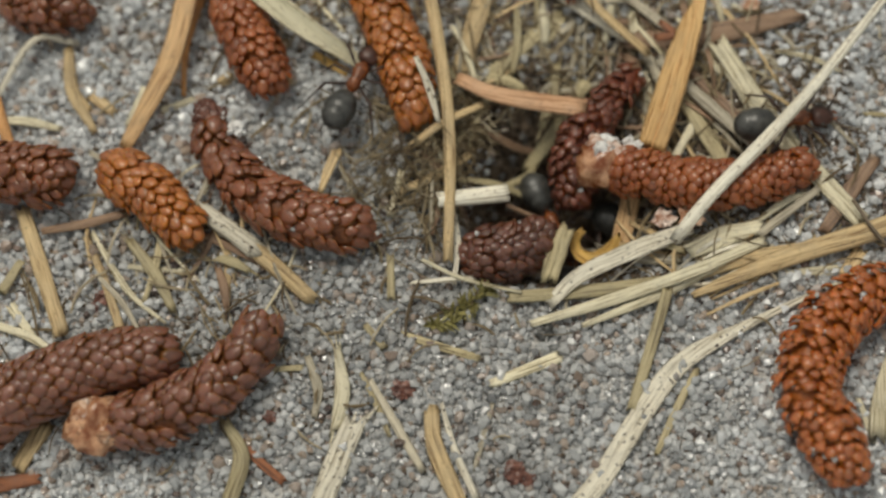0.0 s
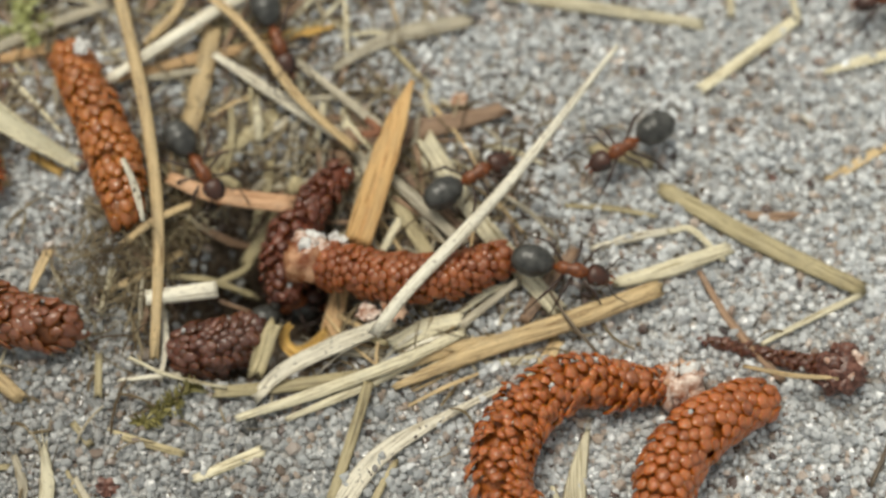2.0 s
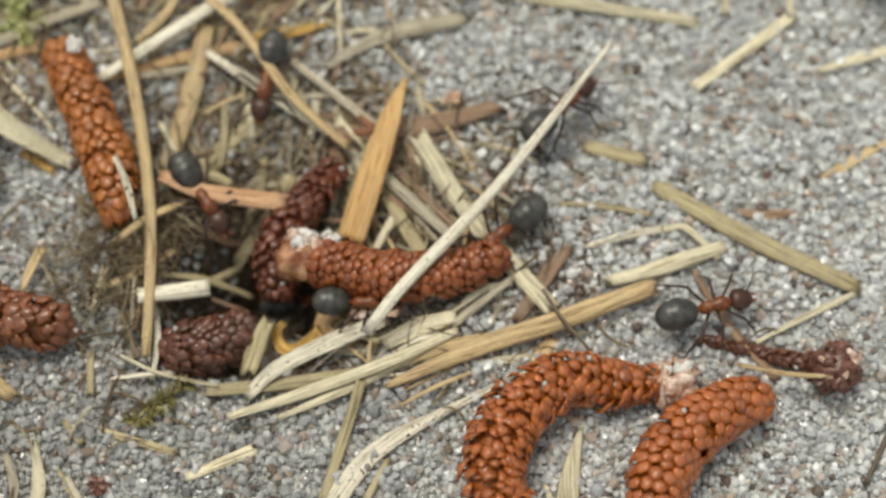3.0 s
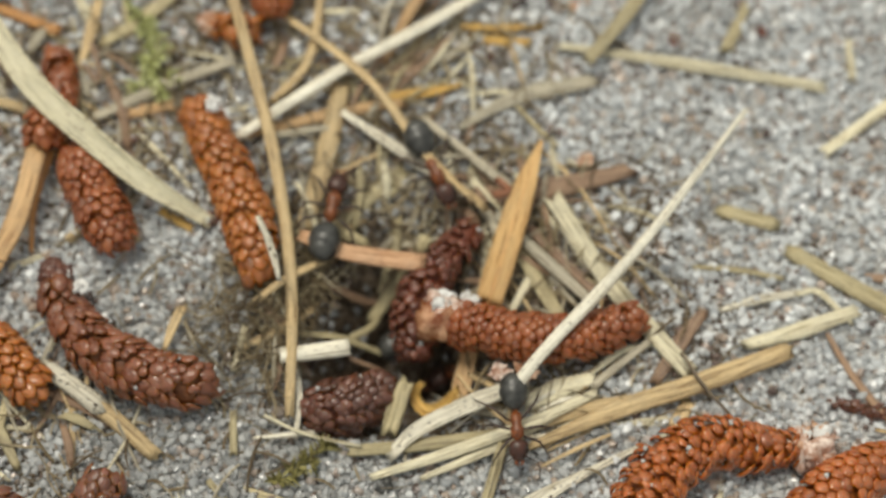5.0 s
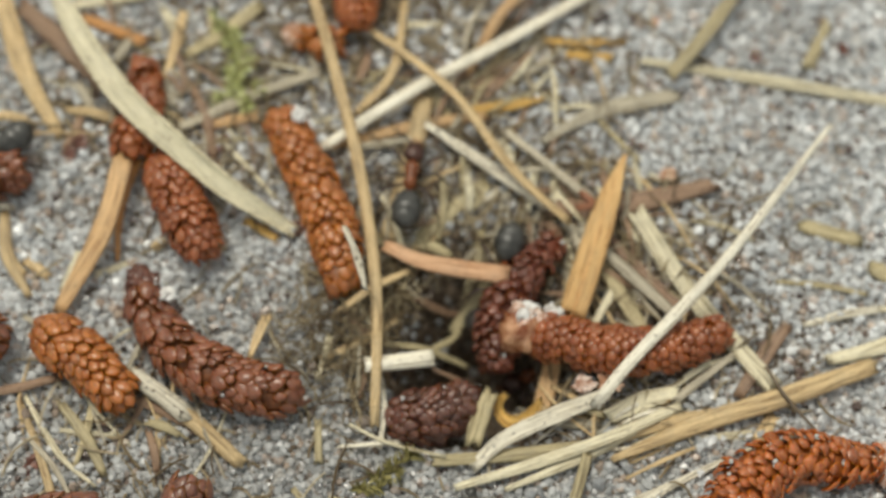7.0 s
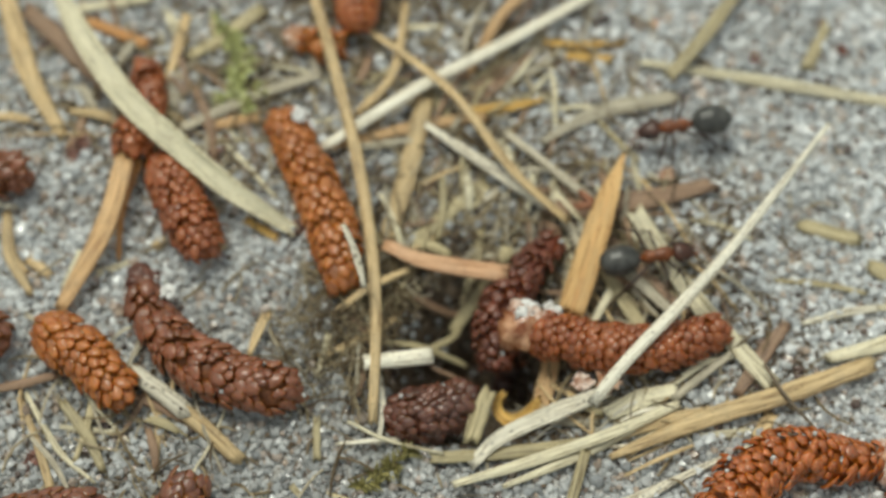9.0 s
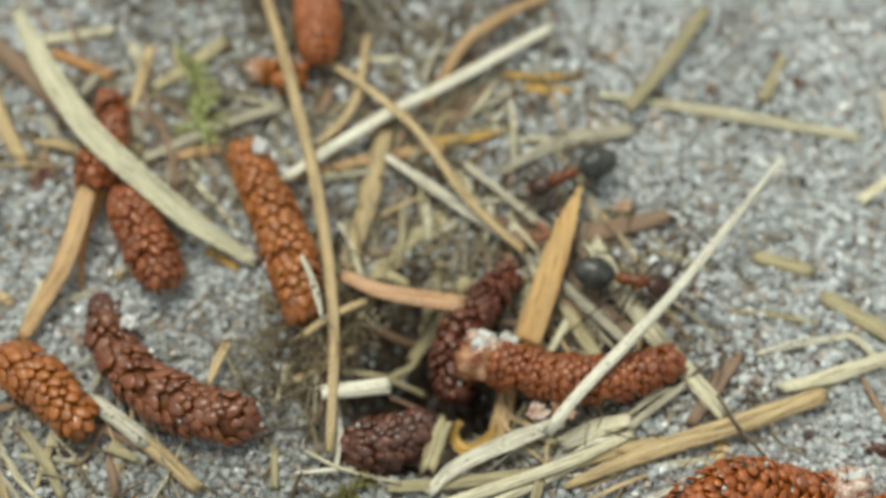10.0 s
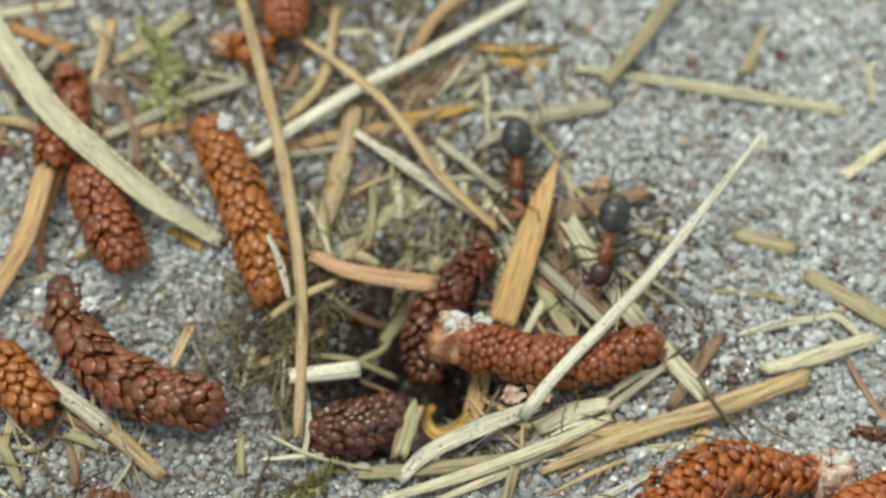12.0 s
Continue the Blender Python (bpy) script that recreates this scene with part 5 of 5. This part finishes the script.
def limb_mesh(name, joints, radii, material):
    """A jointed thin limb through the given joints in millimetres."""
    line = [Vector(j) for j in joints]
    verts, faces = [], []
    for i, p in enumerate(line):
        t = (line[min(i + 1, len(line) - 1)] - line[max(i - 1, 0)]).normalized()
        s = t.cross(Vector((0.1, 0.2, 1))).normalized()
        u = s.cross(t)
        for k in range(7):
            a = 2 * math.pi * k / 7
            verts.append((p + (s * math.cos(a) + u * math.sin(a)) * radii[i]) * MM)
    for i in range(len(line) - 1):
        for k in range(7):
            q = (k + 1) % 7
            faces.append((i * 7 + k, i * 7 + q, (i + 1) * 7 + q, (i + 1) * 7 + k))
    faces += [tuple(range(6, -1, -1)), tuple((len(line) - 1) * 7 + k for k in range(7))]
    return mesh_of(name, verts, faces, material)


def egg(x0, x1, w, h, z, count=9, belly=0.5, tip=0.05):
    out = []
    for i in range(count):
        f = i / (count - 1)
        r = max(tip, math.sin(math.pi * f) ** (0.9 if f < belly else 1.1))
        out.append((x0 + (x1 - x0) * (0.5 - 0.5 * math.cos(math.pi * f)), w * r, h * r, z))
    return out


# shared shapes; the body's middle lies 1.7 mm over its feet
ANT = {
    "gaster": blob("gaster", GASTER, egg(-4.1, -1.1, 1.15, 1.03, 0.25, 25, 0.52), 18, 5),
    "petiole": blob("petiole", THORAX, [(-1.45, 0.16, 0.18, 0.0), (-1.2, 0.26, 0.42, 0.1), (-1.05, 0.2, 0.22, 0.0), (-0.8, 0.16, 0.16, -0.02)], 10),
    "thorax": blob("thorax", THORAX, [(-1.0, 0.2, 0.2, 0.0), (-0.8, 0.42, 0.45, 0.05), (-0.35, 0.46, 0.52, 0.12), (0.0, 0.36, 0.42, 0.08), (0.4, 0.52, 0.55, 0.18), (0.85, 0.5, 0.5, 0.14), (1.15, 0.28, 0.3, 0.05), (1.3, 0.16, 0.18, 0.02)], 14),
    "head": blob("head", HEADM, [(1.2, 0.2, 0.18, 0.05), (1.32, 0.62, 0.42, 0.04), (1.65, 0.8, 0.52, 0.02), (2.1, 0.76, 0.5, -0.05), (2.5, 0.56, 0.38, -0.14), (2.75, 0.34, 0.22, -0.2)], 14),
    "eye": blob("eye", GASTER, egg(-0.14, 0.14, 0.1, 0.13, 0.0, 6), 8),
    "mandible": limb_mesh("mandible", [(0, 0, 0), (0.28, 0.05, -0.05), (0.48, -0.1, -0.08)], [0.14, 0.12, 0.03], THORAX),
    "antenna": limb_mesh("antenna", [(0, 0, 0), (0.5, 0.55, 0.35), (0.75, 1.0, 0.5), (1.3, 1.15, 0.15), (1.9, 1.1, -0.35)], [0.05, 0.045, 0.045, 0.055, 0.035], LEGM),
    "front_leg": limb_mesh("front_leg", [(0, 0, 0), (0.25, 0.35, -0.05), (0.9, 1.15, 0.55), (1.5, 1.75, -0.6), (1.85, 2.0, -1.35), (2.2, 2.2, -1.6)], [0.11, 0.10, 0.11, 0.06, 0.04, 0.025], LEGM),
    "middle_leg": limb_mesh("middle_leg", [(0, 0, 0), (0.0, 0.4, -0.05), (-0.1, 1.45, 0.6), (-0.3, 2.3, -0.7), (-0.4, 2.75, -1.4), (-0.45, 3.1, -1.6)], [0.11, 0.10, 0.11, 0.06, 0.04, 0.025], LEGM),
    "hind_leg": limb_mesh("hind_leg", [(0, 0, 0), (-0.3, 0.4, -0.05), (-1.1, 1.4, 0.75), (-2.1, 2.1, -0.6), (-2.7, 2.5, -1.4), (-3.1, 2.75, -1.6)], [0.11, 0.10, 0.11, 0.06, 0.04, 0.025], LEGM),
}
FLIP = Matrix.Diagonal((1, -1, 1, 1))
LEGS = [("front_leg", 0.75), ("middle_leg", 0.25), ("hind_leg", -0.35)]
MIRRORED = {}
for key in ("mandible", "antenna", "front_leg", "middle_leg", "hind_leg"):
    MIRRORED[key] = ANT[key].copy()
    MIRRORED[key].transform(FLIP)
    MIRRORED[key].flip_normals()


def ant(label, size=1.15):
    """A wood ant: black gaster, rust-red thorax, dark head, six jointed legs and two elbowed feelers."""
    thing = tagged(new("ant"), label, "ant", group="ants at the nest hole")
    part("gaster", ANT["gaster"], thing, "shiny black gaster")
    part("petiole", ANT["petiole"], thing)
    part("thorax", ANT["thorax"], thing, "rust-red thorax")
    head = part("head", ANT["head"], thing, "dark reddish head")
    for side in (1, -1):
        pick = ANT if side > 0 else MIRRORED
        part("eye", ANT["eye"], head).location = (1.85 * MM, side * 0.66 * MM, 0.2 * MM)
        part("mandible", pick["mandible"], head).location = (2.65 * MM, side * 0.2 * MM, -0.22 * MM)
        part("antenna", pick["antenna"], head).location = (2.35 * MM, side * 0.3 * MM, 0.18 * MM)
        for nm, x in LEGS:
            part(nm, pick[nm], thing).location = (x * MM, side * 0.3 * MM, -0.15 * MM)
    thing.scale = (size,) * 3
    return thing


ants = [ant(text, 0.88 if "leaving" in text else 1.0) for text in (
    "black and rust-red wood ant walking over dry straw", "black and rust-red wood ant heading down into the hole",
    "rust-red and black wood ant climbing over litter", "large black-bodied wood ant on open sand by the straw",
    "dark wood ant crossing the straw beside a catkin", "wood ant leaving the nest hole over pale straw",
    "wood ant walking across a brown catkin", "wood ant among litter under a grass blade",
    "wood ant lingering in litter behind a whitish stalk", "wood ant arriving over pale sand towards the litter",
    "wood ant passing the sand by thick catkins")]


def march(thing, rows):
    """Key an ant's way from rows of (seconds, x, y, lift, heading) in millimetres and degrees, and swing its legs in step with it."""
    full = []
    for (t0, *a), (t1, *b) in zip(rows, rows[1:]):
        steps = max(1, math.ceil(abs(b[3] - a[3]) / 60))
        full.append((t0, a))
        for k in range(1, steps):
            f = k / steps
            full.append((t0 + (t1 - t0) * f, [p + (q - p) * f for p, q in zip(a, b)]))
    full.append((rows[-1][0], rows[-1][1:]))
    walk(thing, [(t, pose(x * MM, y * MM, (level(x, y) + lift + 2.1) * MM, 0, 0, turn)) for t, (x, y, lift, turn) in full])
    times = [r[0] for r in full]
    xs, ys, turns = (np.array([r[1][k] for r in full]) for k in (0, 1, 3))
    phase, last, swings = 0.0, None, []
    for k in range(61):
        t = k * 0.2
        now = (np.interp(t, times, xs), np.interp(t, times, ys), np.interp(t, times, turns))
        if last:
            go = math.hypot(now[0] - last[0], now[1] - last[1]) + abs(now[2] - last[2]) * 0.03
            phase += min(2.4, go * 1.3 + 0.12)
        last = now
        swings.append((t, phase))
    for leg in thing.children:
        if not leg.name.split(".")[0].endswith("_leg"):
            continue
        left = leg.location.y > 0
        kind = leg.name.split("_")[0]
        offset = math.pi if (kind == "middle") == left else 0.0
        place = leg.location.copy()
        sign = 1 if left else -1
        walk(leg, [(t, Matrix.Translation(place) @ pose(0, 0, 0, sign * 5 * math.cos(p + offset), 0, sign * 17 * math.sin(p + offset))) for t, p in swings])


def motions():
    march(ants[0], [
        (0, -15.9, 8.7, 0, 68), (0.5, -9.8, 14.1, 0, 13), (1, -7.8, 12.2, 0, -40),
        (1.5, -7.6, 11.6, 0, -40), (2, -7.0, 10.3, 0, -53), (2.5, -6.6, 8.7, 0, -54),
        (2.7, -6.2, 7.9, 0, -54), (4.3, -5.6, 8.0, 0, -23), (4.5, -5.8, 10.0, 0, 24),
        (5, -7.0, 11.6, 0, 82), (5.5, -7.1, 12.6, 0, 85), (6, -7.3, 12.9, 0, 85),
        (6.5, -7.6, 13.3, 0, 88), (6.7, -7.5, 13.6, 0, 87), (8.3, -8.7, 22.1, 0, 87),
        (8.5, -8.6, 23.0, 0, 83), (9, -6.1, 34.9, 0, 90), (12, 2.8, 70.8, 0, 80),
    ])
    march(ants[1], [
        (0, -2.0, 18.4, 0, -83), (0.5, -2.1, 20.4, 0, -81), (1, -3.1, 20.5, 0, -83),
        (1.5, -3.0, 20.2, 0, -66), (2, -2.2, 20.0, 0, -67), (2.5, -2.3, 17.3, 0, -94),
        (2.7, -2.3, 17.0, 0, -96), (4.3, -1.9, 14.0, 0, -86), (4.5, -1.5, 14.8, 0, -70),
        (5, 0.1, 14.8, 0, -62), (5.5, 0.1, 11.8, 0, -106), (6, -1.1, 9.5, 0, -102),
        (6.5, -1.3, 8.6, 0, -101), (6.7, -1.1, 8.6, 0, -100), (8.3, 0.1, 3.2, -5, -99),
        (12, 0.4, 5.1, -5, -91),
    ])
    march(ants[2], [
        (0, -1.9, 0.6, -3.2, -60), (0.5, -1.3, 1.8, -3, -70), (0.7, 0.6, 4.6, -3, 20), (1, 5.2, 8.5, -1, 51),
        (1.5, 7.1, 7.9, -0.7, 19), (2, 12.3, 10.3, 0, 35), (2.5, 14.8, 12.4, 0, 36),
        (2.7, 16.0, 13.5, 0, 47), (4.3, 31.6, 29.7, 0, 34), (12, 32.4, 71.6, 0, 47),
    ])
    march(ants[3], [
        (0, 25.1, 11.3, 0, -112), (0.5, 20.8, 9.2, 0, -112), (1, 21.3, 9.0, 0, -110),
        (1.5, 23.0, 10.5, 0, -78), (2, 22.6, 12.7, 0, -146), (2.5, 22.9, 10.3, 0, -116),
        (2.7, 20.1, 8.4, 0, -133), (4.3, 3.0, 1.9, -5, -151), (12, 1.9, 6.1, -5, -132),
    ])
    march(ants[4], [
        (0, 13.7, 7.7, -0.5, 12), (0.5, 14.2, 8.2, 0, 8), (1, 15.3, 9.3, 0, -11),
        (1.5, 19.2, 4.0, -0.5, -56), (2, 19.0, 3.6, 0, -10), (2.5, 23.3, 2.4, 0, 0),
        (2.7, 25.7, 0.6, 0, 13), (4.3, 42.8, 19.4, 0, 23), (5, 49.5, 32.3, 0, 29),
        (12, 80.1, 50.9, 0, 21),
    ])
    march(ants[5], [
        (0, 0.8, -2.0, -4, 36), (2, -0.2, 1.7, -3, 31), (2.5, 2.1, 0.6, -1.5, 29),
        (2.7, 4.3, 1.4, -0.5, 20), (4.3, 8.1, -2.8, 0, -57), (4.5, 6.8, -3.4, 0, -84),
        (5, 6.5, -3.5, 0, -83), (5.5, 9.0, -5.9, 0, -74), (6, 8.4, -6.5, 0, -96),
        (6.5, 8.0, -9.2, 0, -93), (6.7, 8.1, -10.7, 0, -91), (8.3, 9.3, -20.4, 0, -89),
        (12, 14.7, -23.2, 0, -89),
    ])
    march(ants[6], [
        (0, -65.2, 2.2, 0, -27), (4.5, -34.1, 2.7, 0, -8), (5, -33.1, 4.7, 0, -2),
        (5.5, -26.4, 3.4, 0, -29), (6, -19.7, -3.2, 0, -50), (6.5, -10.3, -13.0, 0, -46),
        (6.7, -7.3, -15.0, 0, -47), (8.3, 2.3, -24.0, 0, -38), (12, 21.5, -32.2, 0, -41),
    ])
    march(ants[7], [
        (0, -53.9, 43.0, 0, -71), (5, -34.5, 29.6, 0, -63), (5.5, -33.2, 22.8, 0, -73),
        (6, -31.3, 17.6, 0, -78), (6.5, -31.2, 14.9, 0, -84), (6.7, -33.4, 14.5, 0, -115),
        (8.3, -46.0, 5.0, 0, -141), (12, -50.0, -0.5, 0, -141),
    ])
    march(ants[8], [
        (0, 4.7, 1.1, -5, -12), (6.7, 0.1, 6.4, -4, 25), (8.3, 6.2, 8.4, -0.8, -1),
        (8.5, 6.0, 8.5, -0.8, 4), (9, 10.1, 9.7, 0, 14), (9.5, 11.0, 10.3, 0, 2),
        (10, 11.4, 10.2, 0, -8), (10.5, 11.2, 10.4, 0, -45), (11, 11.9, 10.6, 0, -62),
        (11.5, 11.5, 10.4, 0, -95), (12, 11.3, 11.0, 0, -101),
    ])
    march(ants[9], [
        (0, 38.7, 21.7, 0, -164), (6.7, 45.8, 29.9, 0, -167), (8.3, 29.2, 22.2, 0, -167),
        (8.5, 24.0, 21.1, 0, -169), (9, 11.3, 19.7, 0, -167), (9.5, 9.5, 19.3, 0, -155),
        (10, 6.4, 18.0, 0, -154), (10.5, 3.0, 18.3, 0, -163), (11, 4.0, 17.6, 0, -126),
        (11.5, 4.9, 16.5, 0, -90), (12, 4.9, 16.4, 0, -87),
    ])
    march(ants[10], [
        (0, -15.1, -30.5, 0, 170), (8.5, -10.4, -19.0, 0, 153), (10, -13.7, -10.4, 0, 148),
        (10.5, -14.5, -10.1, 0, 157), (11, -14.6, -10.2, 0, 145), (11.5, -15.2, -9.6, 0, 130),
        (12, -17.4, -11.9, 0, 146),
    ])


motions()
